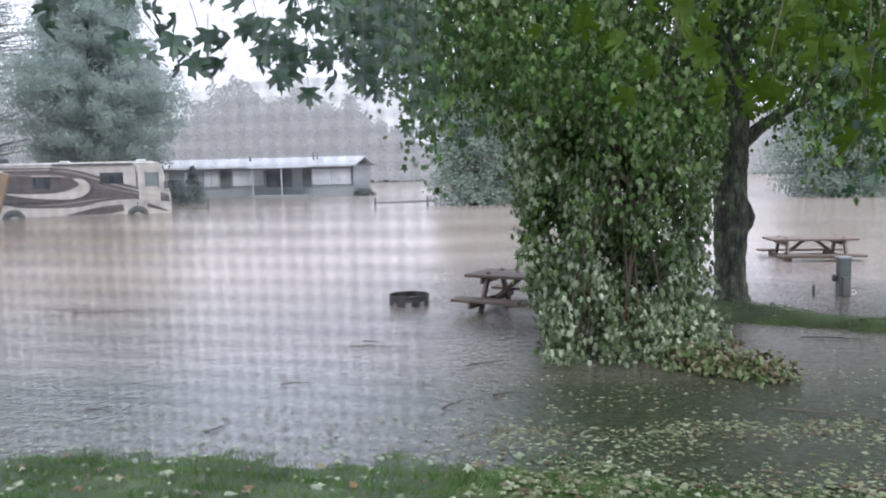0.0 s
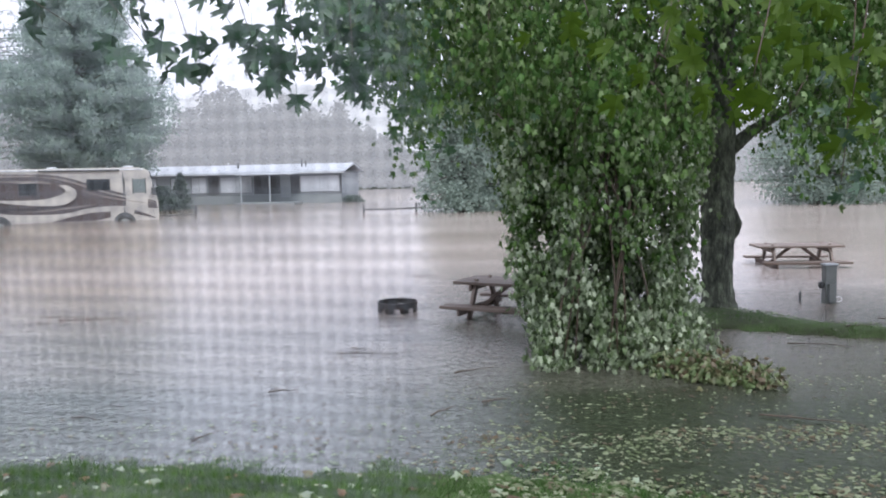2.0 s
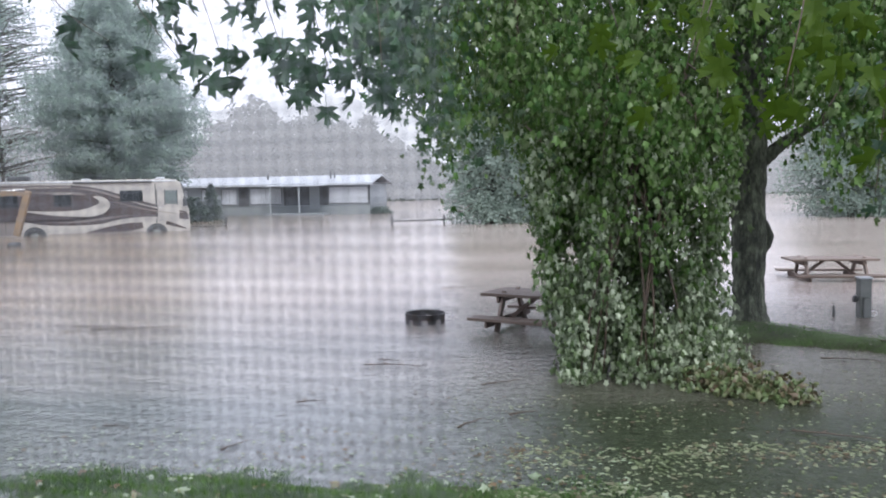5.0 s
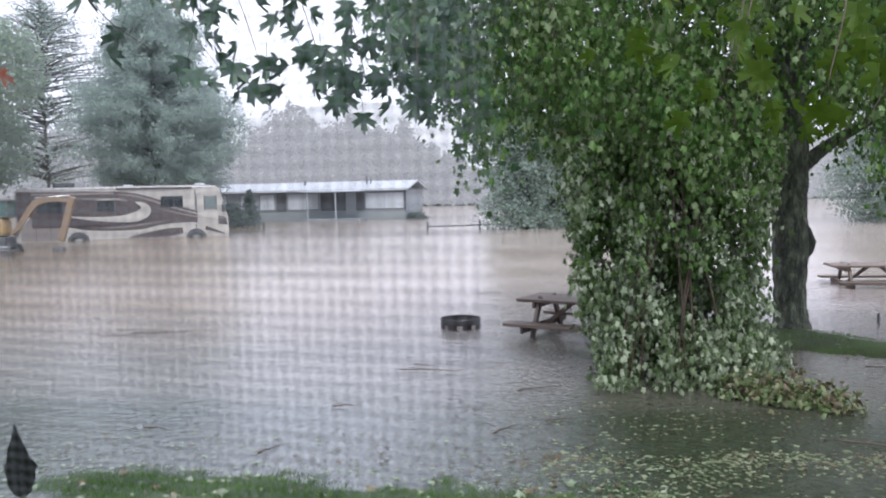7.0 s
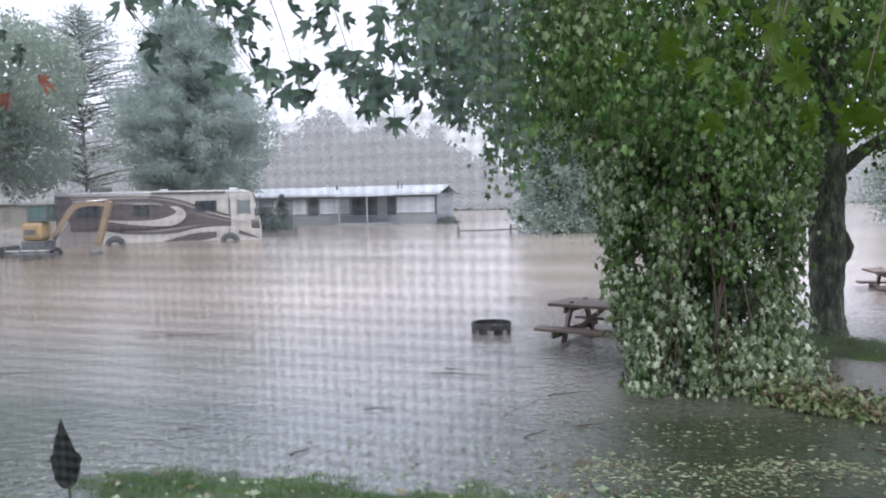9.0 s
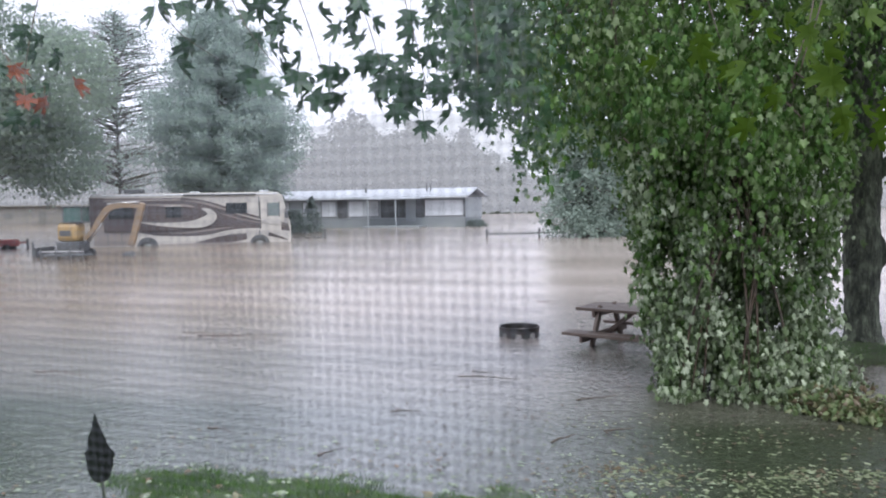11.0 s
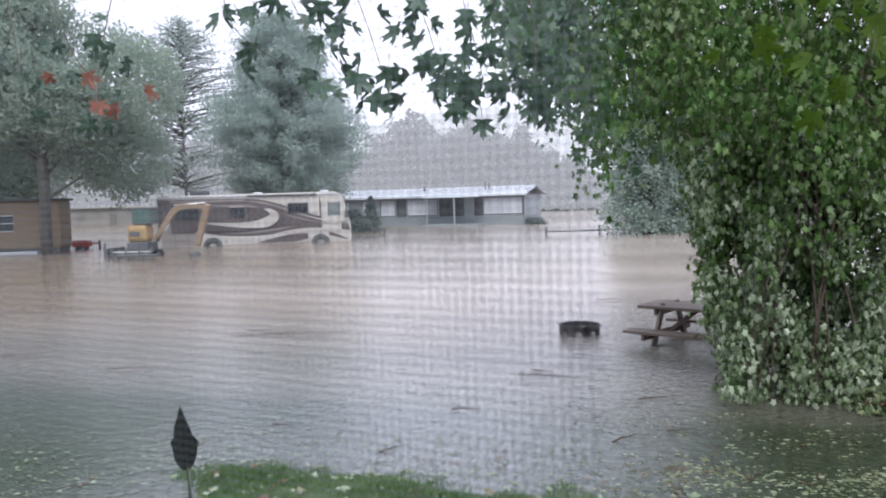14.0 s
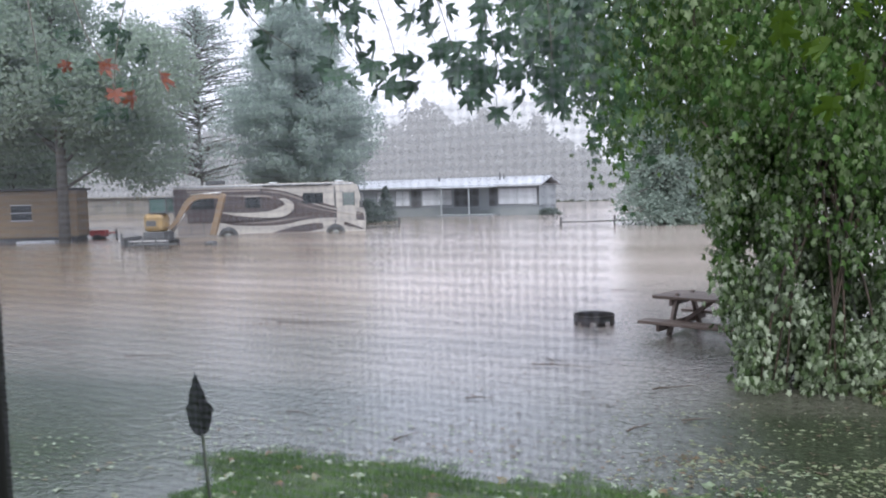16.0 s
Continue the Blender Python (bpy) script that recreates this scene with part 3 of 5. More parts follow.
def drift_mats():
    """Long mats of bark, straw and leaf scum that the current has combed out."""
    rng = np.random.default_rng(77)
    rows = []
    for x, y, length, width, n in ((-5.5, 12.3, 1.9, 0.22, 150), (-11.8, 15.4, 3.6, 0.9, 260), (-11.2, 25.6, 4.2, 1.2, 260), (-8.9, 10.3, 1.1, 0.3, 110), (-13.5, 18.6, 3.0, 0.9, 220), (-7.4, 17.6, 2.4, 0.5, 90)):
        t = rng.uniform(-1, 1, n)
        px = x + t * length / 2 + rng.normal(0, 0.05, n)
        rows.append(np.stack([px, y + 0.10 * length * np.sin(1.7 * t + x) * 0.3 + rng.normal(0, 1, n) * width * (1 - 0.6 * t * t) * 0.6, np.full(n, 0.007)], 1))
    p = np.concatenate(rows)
    n = len(p)
    az = rng.normal(0, 0.6, n)
    tip = np.stack([np.cos(az), np.sin(az), np.zeros(n)], 1)
    nor = np.tile([0.0, 0, 1], (n, 1))
    ob = leaf_cloud("drift_mats", p, 0.02 + 0.07 * rng.uniform(0, 1, n) ** 2, tip, np.cross(tip, nor), nor, BLADE, M_TWIG)
    tagged(ob, "brown mats of bark and straw drifting on the flood", "debris", kind="stuff")


drift_mats()


def stick(x, y, length, turn, bend, seed, z=0.012):
    rng = random.Random(seed)
    pts = []
    for i in range(7):
        t = i / 6 - 0.5
        pts.append((t * length, bend * (0.25 - t * t) + rng.uniform(-0.02, 0.02) * length, rng.uniform(0, 0.012)))
    line = smooth_line(pts, 3)
    bm = tube(line, [0.009 * (1 - 0.7 * i / len(line)) for i in range(len(line))], 6)
    for k in (5, 10):
        p = Vector(line[k])
        tube([p, p + Vector((0.06, rng.choice((-1, 1)) * 0.07, 0.015)) * length * 1.2], [0.005, 0.002], 5, bm)
    ob = part("stick", bm, M_TWIG, None, smooth=True)
    ob.matrix_world = pose(x, y, z, 0, 0, turn)
    tagged(ob, "thin dark broken stick floating on the water", "stick", "sticks adrift")


for s in ((-3.25, 7.2, 0.3, -20, 0.06), (-0.9, 9.6, 0.75, -8, 0.1), (0.35, 8.7, 0.5, 30, 0.1), (3.1, 6.7, 0.8, -25, 0.1), (4.55, 9.55, 0.75, -20, 0.1), (-0.3, 17.0, 0.5, 10, 0.05),
          (-1.6, 8.0, 0.3, 10, 0.05), (0.0, 7.2, 0.35, 50, 0.05), (0.5, 7.5, 0.3, 20, 0.05), (-1.0, 9.9, 0.3, -25, 0.05), (5.6, 10.3, 0.9, 12, 0.12, 0.10), (6.3, 10.7, 0.8, -15, 0.1, 0.08), (-2.0, 6.6, 0.25, 60, 0.04), (-5.2, 12.5, 1.5, 6, 0.06), (-5.9, 12.7, 0.9, -4, 0.05), (23.0, 58.0, 1.7, 4, 0.3, 0.06), (-6.5, 9.6, 0.7, 5, 0.05)):
    stick(*s[:5], seed=int(100 * s[0] + 7 * s[1]) % 997, z=s[5] if len(s) > 5 else 0.012)


# ---- the broken maple ----
def crown_floor(r):
    """Lowest slope of the crown's underside, by the way r = x / y."""
    return np.interp(r, [-0.155, -0.135, -0.11, -0.062, -0.03, 0.085, 0.10, 0.30, 0.34, 0.43, 0.50, 0.8], [0.27, 0.19, 0.135, 0.11, 0.085, 0.075, 0.02, 0.02, 0.13, 0.05, 0.02, 0.06])


# two long limbs that reach over towards the house
OVER_A = [(4.35, 12.2, 5.0), (2.6, 9.4, 5.6), (0.8, 6.8, 4.9), (-1.0, 5.4, 4.1), (-2.6, 4.9, 3.85), (-4.0, 4.5, 3.75)]
OVER_B = [(1.75, 8.2, 5.3), (2.4, 5.6, 4.6), (1.9, 3.6, 3.75), (1.2, 3.1, 3.5), (0.35, 3.4, 3.5)]


def big_maple():
    tree = thing("maple_tree", pose(4.12, 12.05, -0.05), "broken maple with a mossy grey trunk standing in floodwater", "tree")
    inv = Vector((4.12, 12.05, -0.05))
    rng = random.Random(7)
    loc = lambda p: Vector(p) - inv
    trunk = smooth_line([(4.18, 12.05, -0.4), (4.18, 12.05, -0.02), (4.167, 12.05, 0.3), (4.153, 12.05, 0.78), (4.165, 12.06, 1.37), (4.143, 12.08, 1.85), (4.16, 12.1, 2.44), (4.2, 12.15, 3.3), (4.24, 12.2, 4.6), (4.4, 12.3, 6.4), (4.5, 12.4, 8.6)], 8)
    rad = np.interp(np.arange(len(trunk)) / 8, range(11), [0.36, 0.29, 0.225, 0.228, 0.252, 0.24, 0.26, 0.23, 0.20, 0.14, 0.04])
    rad = rad * (1 + 0.025 * np.sin(np.arange(len(trunk)) * 1.3) + 0.02 * np.sin(np.arange(len(trunk)) * 0.47 + 1))
    part("trunk", tube([loc(p) for p in trunk], rad, 26, None, 0.04, rng), M_BARK, tree, "thick mossy grey trunk", True)
    part("burl", tube([loc(q) for q in ((4.30, 12.0, 1.02), (4.375, 11.98, 1.2), (4.395, 11.97, 1.33), (4.36, 11.99, 1.5), (4.28, 12.02, 1.68))], [0.03, 0.075, 0.09, 0.06, 0.02], 10, None, 0.15, rng), M_BARK, tree, "knobbly bark swelling", True)
    limbs = [
        [(4.18, 12.10, 2.30), (4.42, 12.08, 2.50), (4.75, 12.1, 2.75), (5.4, 12.0, 3.15), (6.6, 11.9, 3.9), (8.3, 12.0, 4.7)],
        [(4.29, 12.15, 3.4), (3.5, 11.7, 4.2), (2.2, 11.0, 4.7), (0.5, 10.2, 4.5), (-1.2, 9.6, 4.0)],
        [(4.29, 12.15, 4.2), (4.0, 10.9, 5.0), (3.6, 9.3, 5.3), (3.2, 7.8, 5.0)],
        [(4.29, 12.15, 4.4), (3.4, 12.9, 5.4), (1.8, 13.6, 6.0), (0.2, 14.2, 5.9)],
        [(4.35, 12.2, 4.9), (5.6, 12.8, 6.2), (7.2, 13.4, 6.9)],
        [(4.4, 12.3, 6.2), (3.2, 11.6, 7.4), (1.6, 11.0, 8.0)],
        OVER_A,
        OVER_B,
        [(3.5, 11.7, 4.2), (2.9, 10.6, 3.6), (2.35, 9.7, 2.7), (2.15, 9.3, 1.4), (2.2, 9.0, 0.5)],
    ]
    for k, l in enumerate(limbs):
        line = smooth_line(l, 6)
        r0 = [0.13, 0.12, 0.11, 0.10, 0.09, 0.07, 0.09, 0.05, 0.055][k]
        part("limb", tube([loc(p) for p in line], np.linspace(r0, 0.02, len(line)), 9, None, 0.05, rng), M_BARK, tree, smooth=True)
    g = np.random.default_rng(31)
    # twig ends in the crown, then leaves hanging round each
    n = 13500
    c = np.stack([g.uniform(-2.0, 9.0, n), g.uniform(7.4, 14.8, n), g.uniform(1.9, 9.5, n)], 1)
    r = c[:, 0] / c[:, 1]
    floor = 2.15 + c[:, 1] * crown_floor(r) + 0.22 * np.sin(5 * c[:, 0])
    dome = 9.4 - 0.14 * (c[:, 0] - 3.6) ** 2 - 0.10 * (c[:, 1] - 11.5) ** 2
    hole = np.sin(1.9 * c[:, 0] + 1.1 * c[:, 2]) * np.sin(2.3 * c[:, 2] - 1.4 * c[:, 1] + 0.8 * c[:, 0])
    low = (c[:, 2] - floor < 1.8) | (g.uniform(size=n) < 0.5)
    keep = (c[:, 2] > floor) & (c[:, 2] < dome) & (r > -0.140 + 0.02 * np.sin(4 * c[:, 2])) & (hole > -0.78) & low
    keep &= ~((np.abs(r - 0.352) < 0.038) & (c[:, 1] < 12.4) & (c[:, 2] < 2.15 + 0.22 * c[:, 1]) & (g.uniform(size=n) < 0.86))
    keep &= ~((r > 0.40) & (c[:, 2] < 2.15 + 0.11 * c[:, 1]) & (g.uniform(size=n) < 0.62))
    c = c[keep]
    # clusters on the screen's side take the haze-tinted green
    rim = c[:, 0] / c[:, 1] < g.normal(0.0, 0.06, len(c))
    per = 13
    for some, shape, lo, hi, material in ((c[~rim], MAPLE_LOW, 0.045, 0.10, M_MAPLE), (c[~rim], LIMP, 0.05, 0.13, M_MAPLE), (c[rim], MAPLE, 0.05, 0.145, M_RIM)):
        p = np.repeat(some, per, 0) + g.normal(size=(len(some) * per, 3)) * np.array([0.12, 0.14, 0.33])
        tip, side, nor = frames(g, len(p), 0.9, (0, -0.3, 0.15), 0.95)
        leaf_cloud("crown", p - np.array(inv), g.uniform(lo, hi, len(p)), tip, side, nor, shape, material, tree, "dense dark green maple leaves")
    # fine twigs through the crown
    bm = bmesh.new()
    for q in c[:: max(1, len(c) // 340)]:
        a = loc(q)
        tube([a + Vector((rng.uniform(-0.3, 0.3), rng.uniform(0, 0.4), 0.45)), a + Vector((0.03, 0.1, 0.15)), a - Vector((0, 0, 0.25))], [0.012, 0.008, 0.003], 4, bm)
    tagged(part("twig_tangle", bm, M_TWIG, tree), kind="stuff")


def hanging_bough():
    """The torn bough that hangs from the crown into the water."""
    ob = thing("fallen_bough", pose(2.1, 9.3, 0), "torn maple bough hanging down into the floodwater, leaves showing pale undersides", "branch")
    g = np.random.default_rng(17)
    inv = np.array([2.1, 9.3, 0])
    n = 2000
    z = g.uniform(0, 1, n) ** 1.1 * 3.0
    y = 9.35 + g.normal(0, 0.36, n) - 0.35 * np.clip(0.9 - z, 0, 1)
    left = np.interp(z, [0, 0.5, 1.0, 2.0, 3], [0.128, 0.108, 0.098, 0.088, 0.06])
    right = np.interp(z, [0, 0.35, 0.8, 1.3, 2.0, 3], [0.335, 0.328, 0.302, 0.310, 0.325, 0.33])
    u = g.uniform(0, 1, n)
    x = (left + (right - left) * u + g.normal(0, 0.006, n)) * y
    hem = 0.09 * np.abs(np.sin(4.3 * x)) * np.abs(np.sin(2.1 * x + 1))
    thin = (np.sin(7 * x + 2 * z) * np.sin(4 * z - 3 * x + 2 * y) > np.where(z < 0.8, -0.45, -0.22)) & (z > hem) & ((x / y < 0.28) | (z < 0.4) | (g.uniform(0, 1, n) < 0.55))
    c = np.stack([x, y, z], 1)[thin]
    per = 19
    for low, material, lab in ((True, M_DRAPE, "limp leaves with pale undersides"), (False, M_MAPLE, "dark limp leaves")):
        pale = g.uniform(size=len(c)) < np.interp(c[:, 2], [0, 0.9, 1.6, 3], [1.0, 0.85, 0.55, 0.25])
        q = c[pale] if low else c[~pale]
        p = np.repeat(q, per, 0) + g.normal(size=(len(q) * per, 3)) * np.array([0.07, 0.08, 0.13])
        p[:, 2] = np.maximum(p[:, 2], 0.07)
        tip, side, nor = frames(g, len(p), 0.88, (0, -0.75, 0.35), 1.2)
        leaf_cloud("foliage", p - inv, g.uniform(0.045, 0.11, len(p)), tip, side, nor, LIMP, material, ob, lab)
    # the tail that lies along the water
    t = g.uniform(0, 1, 95)
    tail = np.stack([2.35 + 0.85 * t, 8.5 - 0.55 * t + g.normal(0, 0.13, 95), np.abs(g.normal(0.0, 0.07, 95)) * (1.3 - 0.5 * t) + 0.02], 1)
    p = np.repeat(tail, per, 0) + g.normal(size=(len(tail) * per, 3)) * np.array([0.10, 0.10, 0.05])
    p[:, 2] = np.maximum(p[:, 2], 0.06)
    tip, side, nor = frames(g, len(p), 0.5, (0, -0.7, 0.6))
    leaf_cloud("tail_foliage", p - inv, g.uniform(0.05, 0.10, len(p)), tip, side, nor, LIMP, M_TAIL, ob, "yellowing leaves lying on the water")
    rng = random.Random(3)
    for k in range(8):
        x0, x1 = rng.uniform(1.5, 2.6), rng.uniform(1.1, 2.6)
        line = smooth_line([(x0, 9.7, 3.5), (x0 * 0.6 + x1 * 0.4, 9.0, 2.2), (x1 * 0.8 + x0 * 0.2, 8.75, 1.1), (x1, 8.7, 0.1)], 6)
        part("stem", tube([Vector(q) - Vector(inv) for q in line], np.linspace(0.026, 0.007, len(line)), 6), M_TWIG, ob, "bare brown stem", True)


big_maple()
hanging_bough()


# ---- leafy twigs close to the window ----
LEAF_MESH = {}


def leaf_mesh(material):
    """A lobed leaf with its stalk, shared by all leaves of one colour."""
    if material.name not in LEAF_MESH:
        o = MAPLE
        v = [tuple(q) for q in o] + [(0, 0.42, 0.03), (-0.012, -0.45, 0.1), (0.012, -0.45, 0.1), (0.012, 0.2, 0), (-0.012, 0.2, 0)]
        k = len(o)
        f = [(i, (i + 1) % k, k) for i in range(k)] + [(k + 1, k + 2, k + 3, k + 4)]
        me = bpy.data.meshes.new("leaf")
        me.from_pydata(v, [], f)
        me.materials.append(material)
        LEAF_MESH[material.name] = me
    return LEAF_MESH[material.name]


def leafy_twig(points, n, size, material, seed, label, spread=0.16, red=0):
    """A drooping twig through points with n single leaves; its upper end is the first point."""
    rng = random.Random(seed)
    over = np.vstack([smooth_line(OVER_A, 16), smooth_line(OVER_B, 16)])
    base = Vector(over[np.argmin(((over - np.array(points[0])) ** 2).sum(1))])
    points = [tuple(base)] + list(points)
    ob = thing("maple_twig", Matrix.Translation(base), label, "branch", "maple twigs over the window")
    line = smooth_line(points, 6)
    part("twig", tube([Vector(q) - base for q in line], np.linspace(0.005, 0.002, len(line)), 6), M_TWIG, ob, smooth=True)
    for i in range(n):
        q = Vector(line[rng.randrange(len(line) // 2, len(line))]) - base
        q += Vector((rng.gauss(0, spread), rng.gauss(0, spread), rng.gauss(-0.06, spread * 0.5)))
        m = material if i >= red else M_RED
        lf = new("leaf", leaf_mesh(m))
        lf.parent = ob
        s = size * rng.uniform(0.7, 1.15)
        d = Vector((rng.gauss(0, 0.4), rng.gauss(0, 0.4), -1)).normalized()
        lf.matrix_local = Matrix.Translation(q) @ d.to_track_quat("Y", "Z").to_matrix().to_4x4() @ Matrix.Rotation(rng.uniform(-1.1, 1.1) + math.pi, 4, "Y") @ Matrix.Diagonal((s, s, s, 1))
    return ob


TW = "drooping maple twig with dark wet lobed leaves"
for k, pts in enumerate((
    [(-2.55, 4.9, 3.75), (-2.3, 4.6, 3.25), (-1.95, 4.5, 2.98)],
    [(-2.1, 4.8, 3.7), (-1.8, 4.5, 3.2), (-1.55, 4.5, 2.85)],
    [(-1.7, 4.9, 3.7), (-1.45, 4.6, 3.2), (-1.33, 4.5, 2.88)],
    [(-1.3, 4.9, 3.65), (-1.1, 4.6, 3.2), (-1.0, 4.5, 2.92)],
    [(-1.0, 4.9, 3.6), (-0.85, 4.7, 3.15), (-0.74, 4.6, 2.72)],
    [(-0.6, 5.0, 3.6), (-0.5, 4.8, 3.2), (-0.47, 4.7, 2.8)],
)):
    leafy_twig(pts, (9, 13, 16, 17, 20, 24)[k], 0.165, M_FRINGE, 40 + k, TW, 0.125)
for k, pts in enumerate((
    [(-3.6, 4.6, 3.7), (-3.2, 4.3, 3.1), (-2.85, 4.1, 2.85)],
    [(-3.0, 4.5, 3.6), (-2.95, 4.2, 3.0), (-2.9, 4.1, 2.7)],
    [(-3.8, 4.5, 3.6), (-3.5, 4.2, 3.1), (-3.4, 4.1, 2.9)],
)):
    leafy_twig(pts, (12, 11, 9)[k], 0.12, M_FRINGE, 60 + k, "drooping maple twig with green and a few red leaves", 0.15, (1, 3, 2)[k])
for k, pts in enumerate((
    [(0.75, 2.9, 3.35), (0.78, 2.6, 2.85), (0.68, 2.5, 2.5)],
    [(1.1, 2.9, 3.3), (1.05, 2.6, 2.8), (0.95, 2.5, 2.42)],
    [(1.5, 3.0, 3.3), (1.4, 2.7, 2.8), (1.3, 2.6, 2.35)],
    [(1.05, 3.6, 3.4), (0.95, 3.3, 2.9), (0.85, 3.2, 2.6)],
    [(0.45, 3.4, 3.4), (0.5, 3.1, 2.95), (0.55, 3.0, 2.7)],
    [(1.75, 3.2, 3.3), (1.65, 2.9, 2.7), (1.55, 2.8, 2.3)],
)):
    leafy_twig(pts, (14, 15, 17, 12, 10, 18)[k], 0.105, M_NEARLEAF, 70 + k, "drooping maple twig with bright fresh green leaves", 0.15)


leafy_twig([(1.75, 3.45, 3.3), (1.76, 3.5, 2.7), (1.74, 3.5, 2.3), (1.72, 3.5, 2.08)], 12, 0.085, M_FRINGE, 91, "long hanging maple twig with small dark leaves", 0.07)


# ---- trees round the campground ----
def tree(x, y, h, width, base, kind, seed, label, n=9000, leaf=0.28, material=None, trunk_r=0.25, sparse=0.0):
    """kind: fir (tiered, pointed) or round (broad crown of several lobes)."""
    ob = thing("conifer_tree" if kind == "fir" else "shade_tree", pose(x, y, -0.5), label, "tree")
    g, rng = np.random.default_rng(seed), random.Random(seed)
    part("trunk", tube([(0, 0, -0.2), (0.05, 0, h * 0.3), (-0.05, 0.05, h * 0.65), (0, 0, h * 0.95)], [trunk_r * 1.15, trunk_r, trunk_r * 0.6, 0.03], 10, None, 0.05, rng), M_FARBARK, ob, smooth=True)
    cs, tw = [], []
    if kind == "fir":
        nb = int(380 * (1 - sparse))
        for k in range(nb):
            t = rng.random() ** 0.95
            z = base + (h - base) * t
            prof = ((1 - t**3.4) ** 0.8 if h > 15 else (1 - t**1.7) ** 0.8) * (0.9 + 0.1 * math.sin(9 * t + seed)) * min(1, 0.75 + 1.4 * t)
            reach = width * prof * rng.uniform(0.65, 1.12) + 0.25
            a = rng.uniform(0, 6.283)
            end = Vector((reach * math.cos(a), reach * math.sin(a), z + (0.16 if h > 15 else -0.08) * reach + rng.uniform(-0.5, 0.6)))
            tw.append(((0, 0, z), end))
            m = max(6, int(n / nb))
            s = g.uniform(0.12, 1.03, m) ** 0.8
            c = np.array([0, 0, z]) + s[:, None] * (np.array(end) - [0, 0, z])
            c += g.normal(size=(m, 3)) * np.array([0.34, 0.34, 0.34]) * (0.5 + 0.06 * width)
            c[:, 2] -= 0.25 * s * s
            cs.append(c)
    else:
        lobes = [(rng.uniform(-0.6, 0.6) * width, rng.uniform(-0.6, 0.6) * width, base + (h - base) * rng.uniform(0.15, 0.82), rng.uniform(0.28, 0.5) * width) for _ in range(16)]
        for lx, ly, lz, lr in lobes:
            tw.append(((0, 0, max(base * 0.7, lz - 2.5)), Vector((lx, ly, lz))))
            m = n // 16
            d = g.normal(size=(m, 3))
            d /= np.linalg.norm(d, axis=1)[:, None]
            rr = lr * g.uniform(0.25, 1.08, m) ** 0.5
            c = np.array([lx, ly, lz]) + d * rr[:, None] * np.array([1, 1, 0.8])
            c[:, 2] -= 0.5 * np.abs(g.normal(size=m)) * (d[:, 2] < 0)
            cs.append(c)
    c = np.vstack(cs)
    tip, side, nor = frames(g, len(c), 0.45, (0, -0.6, 0.15), 0.4)
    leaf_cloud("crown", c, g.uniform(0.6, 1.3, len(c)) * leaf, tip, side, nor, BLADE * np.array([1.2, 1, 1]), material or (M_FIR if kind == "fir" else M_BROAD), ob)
    for a, e in tw[:: 3 if kind == "fir" and not sparse else 1]:
        e = Vector(e)
        a = Vector(a)
        part("limb", tube([a, (a + e) / 2 + Vector((0, 0, 0.12)), e], [0.07 if kind == "fir" else 0.11, 0.045, 0.015], 5), M_FARBARK, ob)
    return ob


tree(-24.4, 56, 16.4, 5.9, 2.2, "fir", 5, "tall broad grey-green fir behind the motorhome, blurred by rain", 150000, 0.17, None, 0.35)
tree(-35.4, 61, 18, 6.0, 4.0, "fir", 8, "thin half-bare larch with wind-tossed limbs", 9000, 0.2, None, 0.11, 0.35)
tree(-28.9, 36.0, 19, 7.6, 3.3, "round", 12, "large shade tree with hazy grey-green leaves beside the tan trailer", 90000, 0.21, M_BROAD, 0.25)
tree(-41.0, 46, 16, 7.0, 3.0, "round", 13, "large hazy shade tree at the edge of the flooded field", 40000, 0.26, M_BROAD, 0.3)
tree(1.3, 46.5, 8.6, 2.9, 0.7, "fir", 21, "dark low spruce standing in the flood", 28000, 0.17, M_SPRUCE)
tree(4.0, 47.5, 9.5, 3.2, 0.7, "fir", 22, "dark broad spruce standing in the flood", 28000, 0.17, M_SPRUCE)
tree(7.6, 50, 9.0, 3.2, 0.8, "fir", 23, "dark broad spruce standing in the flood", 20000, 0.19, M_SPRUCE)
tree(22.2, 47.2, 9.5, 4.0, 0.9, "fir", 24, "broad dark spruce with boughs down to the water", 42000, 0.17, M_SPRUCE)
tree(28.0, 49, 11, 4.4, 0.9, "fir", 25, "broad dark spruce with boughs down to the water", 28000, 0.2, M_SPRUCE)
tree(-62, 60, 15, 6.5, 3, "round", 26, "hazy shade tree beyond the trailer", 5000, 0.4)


# ---- motorhome ----
def band(pts, y, thick=0.006, n=8):
    """A painted stripe on the near side: pts are (x, z, half width)."""
    line = smooth_line(pts, n)
    b = bmesh.new()
    rows = []
    for i, (x, z, w) in enumerate(line):
        d = line[min(i + 1, len(line) - 1)] - line[max(i - 1, 0)]
        d = Vector((d[0], d[1])).normalized()
        w = max(w, 0.004)
        rows.append([b.verts.new((x - d.y * w * s, yy, z + d.x * w * s)) for s, yy in ((-1, y), (1, y), (1, y - thick), (-1, y - thick))])
    for r0, r1 in zip(rows, rows[1:]):
        for k in range(4):
            b.faces.new((r0[k], r1[k], r1[(k + 1) % 4], r0[(k + 1) % 4]))
    b.faces.new(rows[0])
    b.faces.new(rows[-1][::-1])
    bmesh.ops.recalc_face_normals(b, faces=b.faces)
    return b


